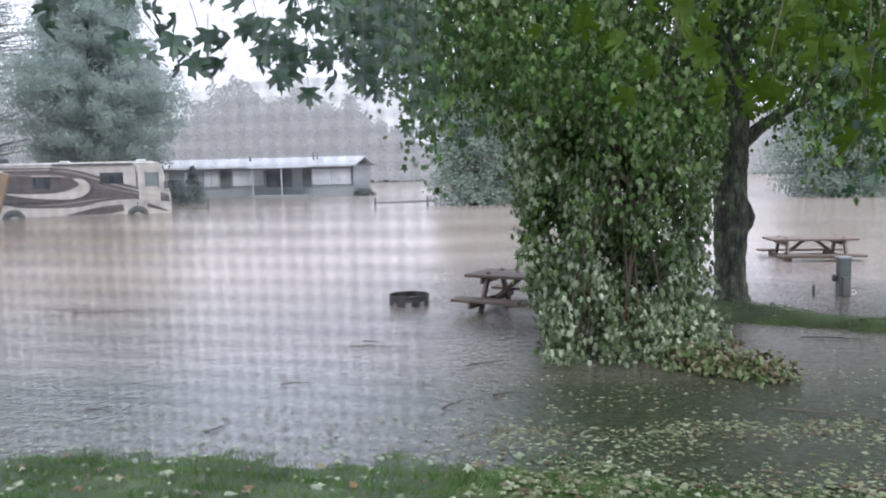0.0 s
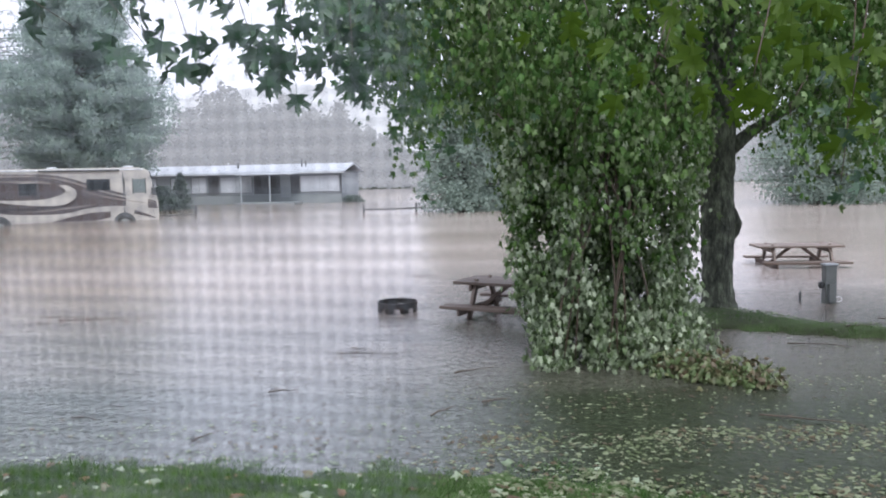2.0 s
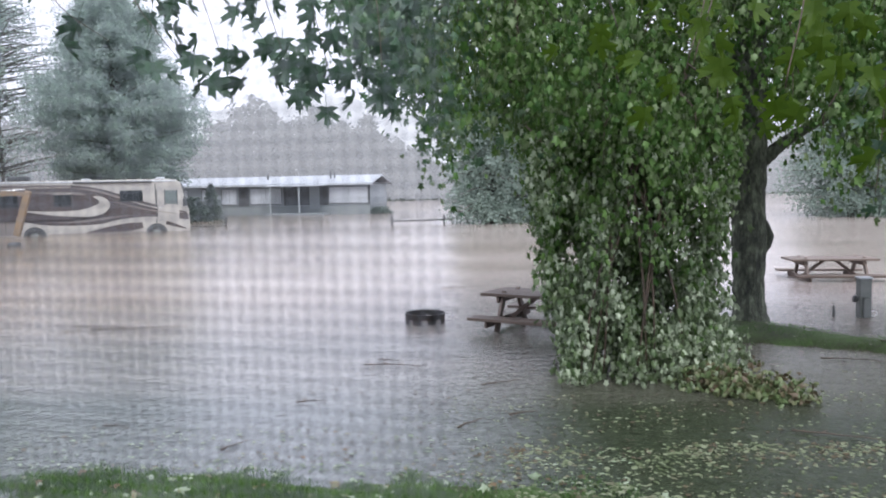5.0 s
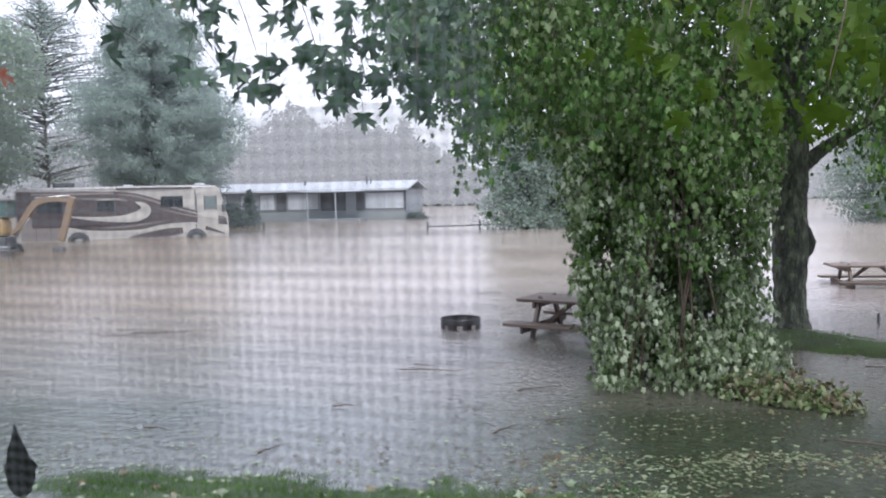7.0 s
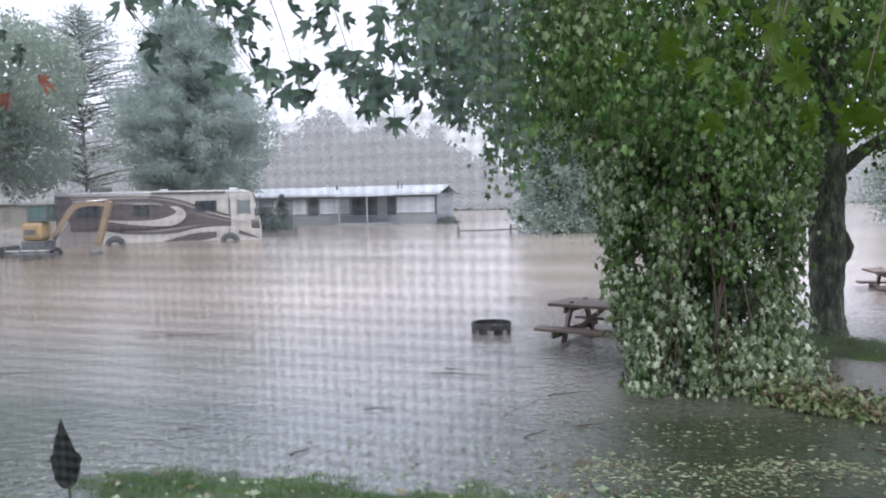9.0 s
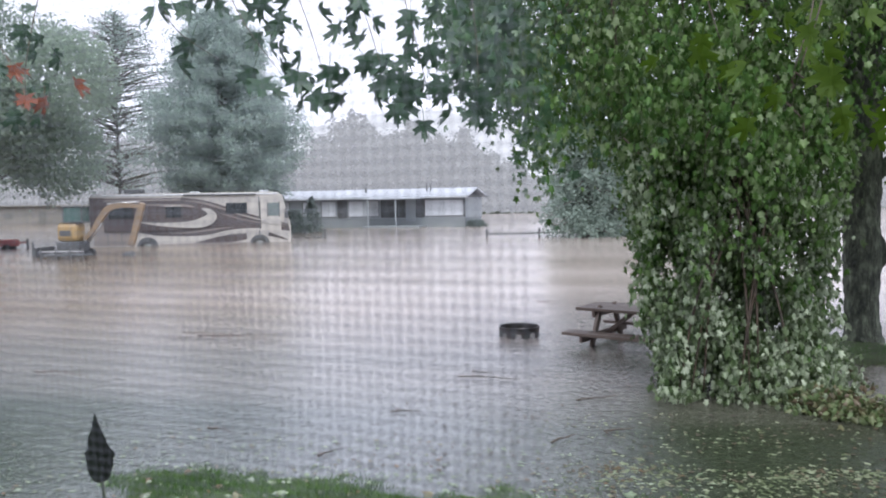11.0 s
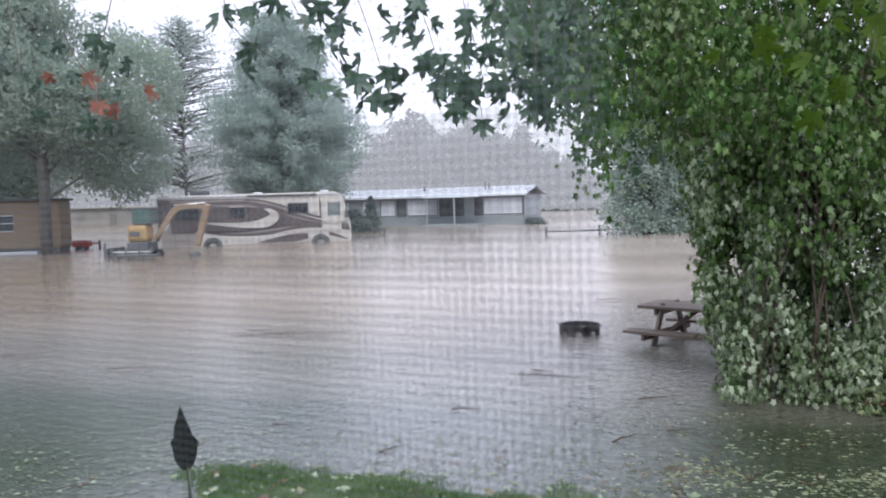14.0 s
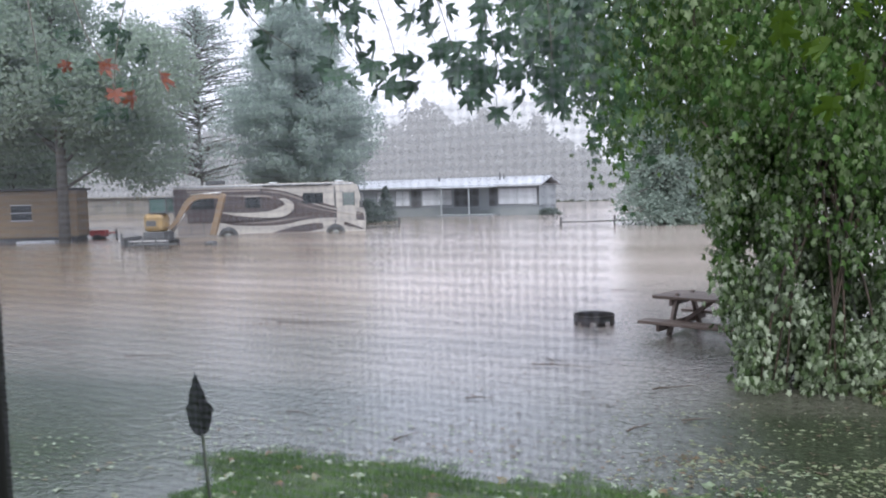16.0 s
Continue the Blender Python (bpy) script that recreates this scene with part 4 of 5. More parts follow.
def wheel(parent, x, y, z, r=0.48):
    w = part("wheel", cyl(r, 0.28, pose(x, y + 0.28, z, 90, 0, 0), 24, None, 0.04), M_RUBBER, parent, "black tyre half under water", True)
    part("rim", cyl(r * 0.62, 0.03, pose(x, y - 0.004, z, 90, 0, 0), 20, r * 0.5, 0.008), M_BOX, w, "dull grey rim", True)


def motorhome():
    ob = thing("motorhome", pose(-25.25, 40.35, -0.68, 0, 0, 21.7), "long cream motorhome with brown swirls standing in floodwater", "motorhome")
    L, W, H = 10.7, 2.5, 3.52
    # body: a long shell with a raked nose, cut in profile and drawn across the width
    prof = [(0.0, 0.45), (0.0, 3.30), (0.06, 3.42), (0.25, H), (9.7, H + 0.03), (10.05, H - 0.03), (10.28, H - 0.22), (10.55, 2.2), (10.68, 1.75), (10.72, 0.95), (10.62, 0.42)]
    b = bmesh.new()
    near = [b.verts.new((x, 0, z)) for x, z in prof]
    far = [b.verts.new((x, W, z)) for x, z in prof]
    b.faces.new(near)
    b.faces.new(far[::-1])
    for i in range(len(prof)):
        b.faces.new((near[i], far[i], far[(i + 1) % len(prof)], near[(i + 1) % len(prof)]))
    bmesh.ops.recalc_face_normals(b, faces=b.faces)
    bmesh.ops.bevel(b, geom=[e for e in b.edges if abs(e.verts[0].co.y - e.verts[1].co.y) < 1e-4], offset=0.05, segments=3, affect="EDGES")
    body = part("body", b, M_CREAM, ob)
    part("roof_rail", box(0.1, 10.0, -0.03, 0.03, 3.40, 3.47, 0.012), M_WHITE, ob, "white roof rail")
    part("awning", box(4.9, 8.8, -0.11, -0.035, 3.36, 3.46, 0.03), M_DARKTRIM, ob, "rolled dark awning")
    part("air_conditioner", box(1.7, 2.7, 0.7, 1.7, H, H + 0.27, 0.07), M_DARKTRIM, ob, "dark roof unit")
    part("roof_vent", box(5.2, 5.7, 0.9, 1.4, H, H + 0.10, 0.03), M_WHITE, ob)
    part("antenna", box(9.0, 9.5, 0.9, 1.5, H + 0.01, H + 0.13, 0.04), M_WHITE, ob)
    # the slide-out box towards the rear
    so = part("slide_out", box(0.75, 4.8, -0.10, -0.004, 1.45, 3.28, 0.03), M_BROWN, ob, "dark brown slide-out")
    part("slide_trim", box(0.78, 4.77, -0.112, -0.10, 3.12, 3.2, 0.004), M_TAUPE, so, "taupe top edge")
    part("slide_seal", box(4.8, 4.86, -0.06, -0.004, 1.4, 3.3, 0.01), M_DARKTRIM, so)
    for x0, x1 in ((1.0, 2.25), (3.95, 5.15)):
        win = part("window", box(x0, min(x1, 4.76), -0.122, -0.10, 2.18, 2.78, 0.006), M_TINT, so, "tinted window")
        part("hood", box(x0 - 0.04, min(x1, 4.76), -0.15, -0.122, 2.80, 2.85, 0.008), M_CREAM, win, "pale window hood")
    part("rear_panel", box(0.05, 0.74, -0.010, -0.002, 1.30, 3.32, 0.003), M_BROWN, ob, "dark brown rear panel")
    part("locker_panel", box(0.2, 2.3, -0.016, -0.009, 0.72, 1.95, 0.003), M_TAUPE, ob, "taupe rear locker doors")
    for x in (0.9, 1.6):
        part("locker_seam", box(x, x + 0.03, -0.022, -0.0165, 0.74, 1.42, 0.002), M_DARKTRIM, ob)
    # the big brown field of paint, its upper and lower edges sweeping to the nose
    up = smooth_line([(0.75, 3.30), (3.5, 3.30), (4.85, 3.26), (5.96, 3.12), (7.08, 2.78), (8.3, 2.36), (9.3, 2.05), (10.55, 1.72)], 5)
    lo = smooth_line([(0.75, 1.52), (2.4, 1.42), (3.4, 1.22), (5.0, 1.15), (6.2, 1.20), (7.2, 1.42), (8.8, 1.50), (10.64, 1.30)], 5)
    b = bmesh.new()
    rows = [[b.verts.new((x, y, z)) for (x, z), y in ((u, -0.002), (u, -0.008), (d, -0.008), (d, -0.002))] for u, d in zip(up, lo)]
    for r0, r1 in zip(rows, rows[1:]):
        for k in range(3):
            b.faces.new((r0[k], r1[k], r1[k + 1], r0[k + 1]))
    bmesh.ops.recalc_face_normals(b, faces=b.faces)
    part("paint_field", b, M_BROWN, ob, "dark brown sweep of paint")
    for pts, m, y in (
        ([(2.5, 1.98, 0.02), (3.6, 1.84, 0.09), (5.0, 1.78, 0.17), (5.9, 1.90, 0.27), (6.38, 2.2, 0.27), (6.2, 2.52, 0.14), (5.85, 2.66, 0.02)], M_CREAM, -0.104),
        ([(2.6, 2.92, 0.01), (3.9, 2.88, 0.05), (5.0, 2.84, 0.06), (5.5, 2.74, 0.015)], M_TAUPE, -0.114),
        ([(4.9, 3.12, 0.015), (5.9, 2.98, 0.05), (7.0, 2.62, 0.045), (7.9, 2.26, 0.015)], M_TAUPE, -0.013),
        ([(6.9, 2.36, 0.012), (7.7, 2.10, 0.03), (8.8, 1.84, 0.03), (10.4, 1.56, 0.012)], M_TAUPE, -0.014),
        ([(7.4, 2.46, 0.012), (8.4, 2.14, 0.03), (9.4, 1.88, 0.03), (10.5, 1.66, 0.01)], M_CREAM, -0.0165),
        ([(3.4, 1.36, 0.01), (5.0, 1.34, 0.04), (6.6, 1.50, 0.04), (7.6, 1.62, 0.01)], M_TAUPE, -0.012),
        ([(5.45, 0.74, 0.03), (6.5, 0.86, 0.16), (7.4, 0.96, 0.22), (8.25, 1.06, 0.16)], M_BROWN, -0.010),
        ([(5.6, 0.92, 0.01), (6.6, 1.12, 0.05), (7.6, 1.30, 0.07), (8.6, 1.42, 0.06), (9.4, 1.38, 0.02)], M_CREAM, -0.019),
        ([(9.45, 1.16, 0.10), (10.0, 0.98, 0.07), (10.5, 0.80, 0.03)], M_BROWN, -0.009),
    ):
        part("swirl_stripe", band(pts, y), m, ob, "sweeping painted stripe")
    part("side_window", box(7.15, 8.3, -0.026, -0.004, 2.35, 2.95, 0.006), M_TINT, ob, "dark tinted window")
    door = part("cab_door", box(9.05, 10.15, -0.02, -0.004, 1.25, 3.05, 0.006), M_CREAM, ob, "cream cab door")
    part("window", box(9.46, 10.04, -0.032, -0.02, 2.18, 2.92, 0.004), M_CABWIN, door, "greenish grey cab window")
    part("window_trim", box(8.99, 9.03, -0.022, -0.004, 2.1, 3.0, 0.004), M_DARKTRIM, ob)
    for bx in ((9.40, 9.46, 2.12, 2.98), (10.04, 10.10, 2.12, 2.98)):
        part("window_trim", box(bx[0], bx[1], -0.034, -0.02, bx[2], bx[3]), M_DARKTRIM, door)
    part("handle", box(9.12, 9.28, -0.045, -0.02, 1.95, 2.0, 0.008), M_CHROME, door)
    part("pillar_seam", box(8.93, 8.98, -0.016, -0.004, 1.0, 3.3), M_DARKTRIM, ob)
    part("mirror", box(10.35, 10.55, -0.38, -0.10, 2.05, 2.45, 0.04), M_DARKTRIM, ob, "black wing mirror")
    part("mirror_arm", tube([(10.4, -0.15, 2.4), (10.45, 0.05, 2.6)], [0.025, 0.025], 6), M_DARKTRIM, ob)
    part("windscreen", box(-0.9, 0.9, -0.012, 0.012, -0.55, 0.55, 0.01, pose(10.46, 1.25, 2.76, 0, -12, 0) @ pose(0, 0, 0, 0, 0, 90)), M_TINT, ob, "wide tinted windscreen")
    for x in (2.95, 8.95):
        part("wheel_arch", cyl(0.56, 0.02, pose(x, 0.0, 0.58, 90, 0, 0), 26), M_DARKTRIM, ob, "dark wheel arch", False)
        wheel(ob, x, -0.035, 0.50)
    part("skirt", box(3.6, 8.3, -0.02, 0.1, 0.42, 0.74, 0.02), M_TAUPE, ob, "taupe side skirt")


motorhome()


# ---- mobile home across the water ----
def mobile_home():
    ob = thing("mobile_home", pose(-25.7, 69.82, -0.5, 0, 0, -9.5), "long blue-grey mobile home with a pale metal roof, flooded", "house")
    L, W = 18.0, 5.2
    wall_top = 3.02
    part("skirting", box(0.03, L - 0.03, 0.03, W, 0, 1.25, 0.02), M_SKIRT, ob, "grey-green skirting")
    part("wall", box(0, L, 0, W, 1.25, wall_top, 0.02), M_SIDING, ob, "blue-grey siding")
    # shallow gable roof with overhanging eaves
    b = bmesh.new()
    sec = [(-0.5, 2.98), (-0.5, 3.10), (W / 2, 3.80), (W + 0.5, 3.10), (W + 0.5, 2.98), (W / 2, 3.66)]
    e0 = [b.verts.new((-0.3, y, z)) for y, z in sec]
    e1 = [b.verts.new((L + 0.35, y, z)) for y, z in sec]
    b.faces.new(e0)
    b.faces.new(e1[::-1])
    for i in range(6):
        b.faces.new((e0[i], e1[i], e1[(i + 1) % 6], e0[(i + 1) % 6]))
    bmesh.ops.recalc_face_normals(b, faces=b.faces)
    roof = part("roof", b, M_ROOF, ob, "pale ribbed metal roof")
    slope = math.degrees(math.atan2(0.70, W / 2 + 0.5))
    for k in range(30):
        part("seam", box(-0.02, 0.02, 0.0, math.hypot(W / 2 + 0.5, 0.7), 0.002, 0.02, 0.0, pose(-0.2 + k * 0.63, -0.5, 3.10, slope, 0, 0)), M_ROOF, roof)
    part("fascia", box(-0.32, L + 0.37, -0.56, -0.505, 2.95, 3.12, 0.01), M_WHITE, roof, "white eaves board")
    part("gable_trim", box(L + 0.36, L + 0.41, -0.5, W + 0.5, 2.96, 3.06, 0.01), M_DARKTRIM, roof)
    # the porch roof that steps out over the middle
    part("porch_roof", box(9.6, 14.6, -2.1, -0.45, -0.05, 0.05, 0.01, pose(0, 0, 3.02, 3, 0, 0)), M_ROOF, ob, "flat pale porch roof")
    # shade under the porch roof, put in as a dark sheet on the wall
    part("porch_shade", box(10.4, 14.35, -0.03, -0.004, 1.3, 2.9, 0.004), M_DARKTRIM, ob, "dark panel giving the porch wall its shade")
    for x in (10.0, 12.5):
        part("porch_post", box(x - 0.06, x + 0.06, -2.0, -1.88, 0, 2.93, 0.01), M_SIDING, ob)
    part("porch_deck", box(9.6, 14.6, -2.05, -0.02, 0.2, 0.66, 0.02), M_SKIRT, ob)
    # pale window walls along the front, each with a frame
    for x0, x1 in ((0.6, 1.6), (2.95, 3.75), (4.8, 6.15), (7.4, 10.2), (14.45, 17.8)):
        win = part("window", box(x0, x1, -0.035, -0.004, 1.42, 2.78, 0.006), M_WHITE, ob, "large pale blind-covered window")
        for z in (1.40, 2.76):
            part("frame", box(x0 - 0.05, x1 + 0.05, -0.055, -0.036, z, z + 0.05), M_DARKTRIM, win)
        for x in (x0 - 0.05, x1, (x0 + x1) / 2 - 0.02):
            part("frame", box(x, x + 0.05, -0.054, -0.037, 1.45, 2.76), M_SIDING if x not in (x0 - 0.05, x1) else M_DARKTRIM, win)
    for x0, x1 in ((1.8, 2.75), (3.9, 4.65), (6.3, 7.25), (17.86, 17.98)):
        part("dark_panel", box(x0, x1, -0.02, -0.004, 1.3, 2.9, 0.004), M_DARKTRIM if x0 > 5 else M_SIDING, ob)
    part("door", box(12.7, 13.6, -0.06, -0.03, 1.0, 2.85, 0.01), M_SIDING, ob, "grey front door")
    for x, h, r in ((8.4, 0.25, 0.09), (14.1, 0.5, 0.06), (14.45, 0.35, 0.05)):
        part("vent_pipe", cyl(r, h + 0.25, pose(x, 1.5, 3.45), 10), M_DARKTRIM, roof, "dark roof vent pipe", True)


mobile_home()


def shrub(x, y, h, w, seed, label, fir=False, name="shrub"):
    ob = thing(name, pose(x, y, -0.5), label, "shrub")
    g = np.random.default_rng(seed)
    n = 1800
    t = g.uniform(0, 1, n)
    r = w * ((1 - t) ** 0.8 if fir else np.sqrt(np.clip(1 - (t * 1.4 - 0.6) ** 2, 0.05, 1))) * np.sqrt(g.uniform(0.05, 1, n))
    a = g.uniform(0, 6.283, n)
    p = np.stack([r * np.cos(a), r * np.sin(a), t * h], 1)
    tip, side, nor = frames(g, n, -0.3 if fir else 0.2, (0, -0.5, 0.3))
    part("stem", tube([(0, 0, -0.1), (0, 0, h * 0.9)], [0.06, 0.015], 7), M_FARBARK, ob)
    leaf_cloud("crown", p, g.uniform(0.12, 0.24, n), tip, side, nor, BLADE, M_SHRUB, ob)


shrub(-18.75, 59, 3.1, 1.15, 51, "dark narrow cypress standing before the mobile home", True, "cypress")
shrub(-19.6, 57.5, 2.2, 0.7, 52, "dark rounded shrub standing in the flood", False)
shrub(-19.3, 57.2, 1.5, 1.2, 55, "dark low shrub standing in the flood", False)
shrub(-7.3, 67.5, 1.0, 1.1, 53, "low dark bush at the corner of the mobile home", False)


# ---- fences ----
def fence(name, pts, label, post_h=0.55, rail_z=0.28):
    ob = thing(name, pose(*pts[0], -0.5), label, "fence")
    inv = Vector((*pts[0], -0.5))
    for x, y in pts:
        part("post", box(x - 0.055, x + 0.055, y - 0.055, y + 0.055, -0.55, post_h, 0.015, Matrix.Translation(-inv)), M_DARKTRIM, ob, "dark wooden post")
    for (x0, y0), (x1, y1) in zip(pts, pts[1:]):
        a, c = Vector((x0, y0 - 0.08, rail_z)) - inv, Vector((x1, y1 - 0.08, rail_z - 0.02)) - inv
        part("rail", tube([a, (a + c) / 2 + Vector((0, 0, -0.02)), c], [0.048, 0.042, 0.048], 7), M_DARKTRIM, ob, "dark round rail")


fence("fence", [(-4.2, 45.3), (-1.3, 46.6), (1.2, 47.6)], "low dark rail fence nearly drowned by the flood")
fence("fence", [(-17.4, 47.2), (-14.4, 48.0)], "low dark rail fence beside the motorhome", 0.6, 0.12)
fence("fence", [(-0.9, 77.0), (0.6, 72.5), (2.2, 68.0), (3.2, 62.5)], "grey paling fence running back through the flood", 0.9, 0.6)
stick(-12.6, 47.0, 1.6, 5, 0.2, 77, 0.05)


# ---- picnic tables ----
def picnic_table(m, label, length=1.85):
    """A wooden picnic table; local x along the boards, z = 0 on the ground."""
    ob = thing("picnic_table", m, label, "picnic table", "picnic tables")
    h, hb = 0.76, 0.45
    for k in range(5):
        y = -0.31 + k * 0.155
        part("tabletop_plank", box(-length / 2, length / 2, y - 0.072, y + 0.072, h - 0.045, h, 0.008), M_WOOD, ob)
    for s in (-1, 1):
        for k in range(2):
            y = s * (0.60 + 0.15 * k)
            part("bench_plank", box(-length / 2, length / 2, y - 0.07, y + 0.07, hb - 0.045, hb, 0.008), M_WOOD, ob)
    for x in (-length / 2 + 0.30, length / 2 - 0.30):
        part("table_bearer", box(x - 0.045, x + 0.0, -0.36, 0.36, h - 0.14, h - 0.047, 0.006), M_WOOD, ob)
        part("bench_bearer", box(x - 0.045, x + 0.0, -0.76, 0.76, hb - 0.15, hb - 0.047, 0.006), M_WOOD, ob)
        for s in (-1, 1):
            part("leg", box(x + 0.003, x + 0.055, -0.045, 0.045, -0.42, 0.47, 0.006, pose(0, s * 0.43, 0.36, s * 27, 0, 0)), M_WOOD, ob)
        inner = 1 if x < 0 else -1
        part("brace", box(-0.03, 0.03, -0.04, 0.04, 0, 0.62, 0.006, pose(x, 0, hb - 0.12, 0, inner * 52, 0)), M_WOOD, ob)
    return ob


picnic_table(pose(1.18, 12.05, -0.225, 0, 0, -29), "weathered brown wooden picnic table standing in the flood beside the bough", 1.85)
picnic_table(pose(7.86, 17.75, -0.315, 0, 0, -5), "dark weathered picnic table with its benches awash", 1.8)


# ---- fire ring ----
def fire_ring():
    ob = thing("fire_ring", pose(-0.69, 12.75, -0.2), "rusty black steel fire ring half under water", "fire ring")
    r, seg = 0.315, 40
    b = bmesh.new()
    cut = {3, 4, 8, 9, 13, 14, 19, 20, 24, 25, 29, 30, 34, 35, 39}
    for k in range(seg):
        a0, a1 = 2 * math.pi * k / seg, 2 * math.pi * (k + 1) / seg
        z0 = 0.27 if k in cut else 0.0
        for (ri, flip) in ((r, False), (r - 0.012, True)):
            q = [b.verts.new((ri * math.cos(a), ri * math.sin(a), z)) for a, z in ((a0, z0), (a1, z0), (a1, 0.35), (a0, 0.35))]
            b.faces.new(q[::-1] if flip else q)
        q = [b.verts.new((ri * math.cos(a), ri * math.sin(a), 0.35)) for a, ri in ((a0, r), (a1, r), (a1, r - 0.012), (a0, r - 0.012))]
        b.faces.new(q)
    bmesh.ops.remove_doubles(b, verts=b.verts, dist=1e-4)
    part("ring", b, M_STEEL, ob, "rusty slotted steel ring")
    rim = [(r * math.cos(a), r * math.sin(a), 0.35) for a in np.linspace(0, 2 * math.pi, 41)]
    part("rim", tube(rim, [0.012] * 41, 6), M_STEEL, ob, "rolled steel rim", True)


fire_ring()


# ---- power pedestal and its small post ----
ped = thing("power_pedestal", pose(6.12, 12.62, -0.5), "grey steel campsite power pedestal standing in the flood", "power pedestal")
part("post", box(-0.09, 0.09, -0.07, 0.07, 0, 1.10, 0.012), M_BOX, ped)
part("cap", box(-0.105, 0.105, -0.085, 0.085, 1.10, 1.13, 0.01), M_WHITE, ped, "pale weather cap")
part("outlet_box", box(-0.055, 0.065, -0.125, -0.072, 0.52, 0.82, 0.012), M_BOX, ped, "grey outlet box")
part("meter", cyl(0.055, 0.05, pose(-0.105, 0, 0.79, 0, -90, 0), 16, None, 0.01), M_DARKTRIM, ped, "round dark meter", True)
part("hose_loop", tube([(0.14 + 0.055 * math.cos(a), -0.03, 0.56 + 0.04 * math.sin(a)) for a in np.linspace(0, 6.3, 18)], [0.008] * 18, 6), M_CHROME, ped, "coiled pale cable", True)
stub = part("marker_post", tube([(0, 0, 0), (0.01, 0, 0.35), (0, 0, 0.66)], [0.028, 0.026, 0.02], 8), M_DARKTRIM, None, "", True)
stub.matrix_world = pose(5.72, 12.75, -0.5)
tagged(stub, "short dark post standing out of the water", "post")


# ---- excavator ----
def excavator():
    ob = thing("mini_excavator", pose(-21.45, 33.0, -0.3, 0, 0, 6), "yellow mini excavator parked in the flood before the motorhome", "excavator")
    for y in (-0.75, 0.35):
        t = part("track", box(-0.95, 0.75, y, y + 0.4, -0.2, 0.62, 0.2), M_RUBBER, ob, "black rubber track")
        for x in (-0.6, 0, 0.5):
            part("roller", cyl(0.16, 0.03, pose(x, y - 0.004, 0.36, 90, 0, 0), 14), M_DARKTRIM, t, "", True)
    part("undercarriage", box(-0.5, 0.5, -0.5, 0.5, 0.5, 0.96, 0.03), M_DARKTRIM, ob)
    part("blade", box(-1.35, -1.25, -0.85, 0.8, 0.15, 0.74, 0.03), M_DARKTRIM, ob, "dark dozer blade")
    part("body", box(-0.54, 0.44, -0.45, 0.40, 0.95, 1.80, 0.2), M_YELLOW, ob, "rounded yellow engine cover")
    part("vent_panel", box(-0.38, 0.12, -0.466, -0.452, 1.22, 1.46, 0.006), M_DARKTRIM, ob, "black vent panel")
    cab = part("cab", box(-0.20, 0.63, -0.42, 0.36, 1.78, 1.85, 0.03), M_DARKTRIM, ob, "black cab with green glass")
    part("cab_roof", box(-0.25, 0.68, -0.46, 0.40, 2.46, 2.53, 0.03), M_DARKTRIM, cab)
    for x in (-0.20, 0.60):
        for y in (-0.40, 0.33):
            part("pillar", box(x - 0.03, x + 0.03, y - 0.03, y + 0.03, 1.80, 2.46, 0.008), M_DARKTRIM, cab)
    part("glass", box(-0.17, 0.57, -0.405, -0.39, 1.85, 2.46), M_CABGLASS, cab, "green tinted glass")
    part("glass", box(0.59, 0.605, -0.37, 0.30, 1.85, 2.46), M_CABGLASS, cab, "green tinted glass")
    part("glass", box(-0.205, -0.19, -0.37, 0.30, 1.85, 2.46), M_CABGLASS, cab, "green tinted glass")
    part("seat", box(-0.10, 0.30, -0.22, 0.2, 1.85, 2.2, 0.06), M_RUBBER, cab)
    # boom rises from the front, bends over, and the dipper hangs to the water
    boom = smooth_line([(0.55, 0, 1.05), (0.95, 0, 1.45), (1.35, 0, 2.05), (1.72, 0, 2.42), (2.3, 0, 2.52), (3.1, 0, 2.46)], 5)
    bm = bmesh.new()
    rows = []
    for i, p in enumerate(boom):
        d = Vector(boom[min(i + 1, len(boom) - 1)] - boom[max(i - 1, 0)]).normalized()
        up = Vector((-d.z, 0, d.x))
        w = 0.07 + 0.06 * math.sin(math.pi * i / (len(boom) - 1))
        rows.append([bm.verts.new(Vector(p) + up * w * a + Vector((0, 0.1 * c, 0))) for a, c in ((-1, -1), (1, -1), (1, 1), (-1, 1))])
    for r0, r1 in zip(rows, rows[1:]):
        for k in range(4):
            bm.faces.new((r0[k], r1[k], r1[(k + 1) % 4], r0[(k + 1) % 4]))
    bm.faces.new(rows[0])
    bm.faces.new(rows[-1][::-1])
    bmesh.ops.recalc_face_normals(bm, faces=bm.faces)
    part("boom", bm, M_OCHRE, ob, "bent dull ochre boom")
    part("dipper", box(-0.15, 0.15, -0.09, 0.09, -1.75, 0.22, 0.05, pose(3.12, 0, 2.40, 0, 17, 0)), M_OCHRE, ob, "dull ochre dipper arm")
    part("boom_ram", tube([(0.7, 0.0, 0.95), (1.3, 0.0, 1.75)], [0.06, 0.045], 10), M_CHROME, ob, "steel hydraulic ram", True)
    part("dipper_ram", tube([(1.6, 0, 2.58), (3.05, 0, 2.66)], [0.055, 0.035], 10), M_CHROME, ob, "steel hydraulic ram", True)
    part("bucket", box(-0.22, 0.22, -0.25, 0.25, -0.05, 0.42, 0.1, pose(2.5, 0, 0.05)), M_DARKTRIM, ob, "dark digging bucket")
    part("mast", box(-1.62, -1.54, -0.5, -0.42, -0.2, 0.95, 0.01), M_DARKTRIM, ob, "dark marker post")


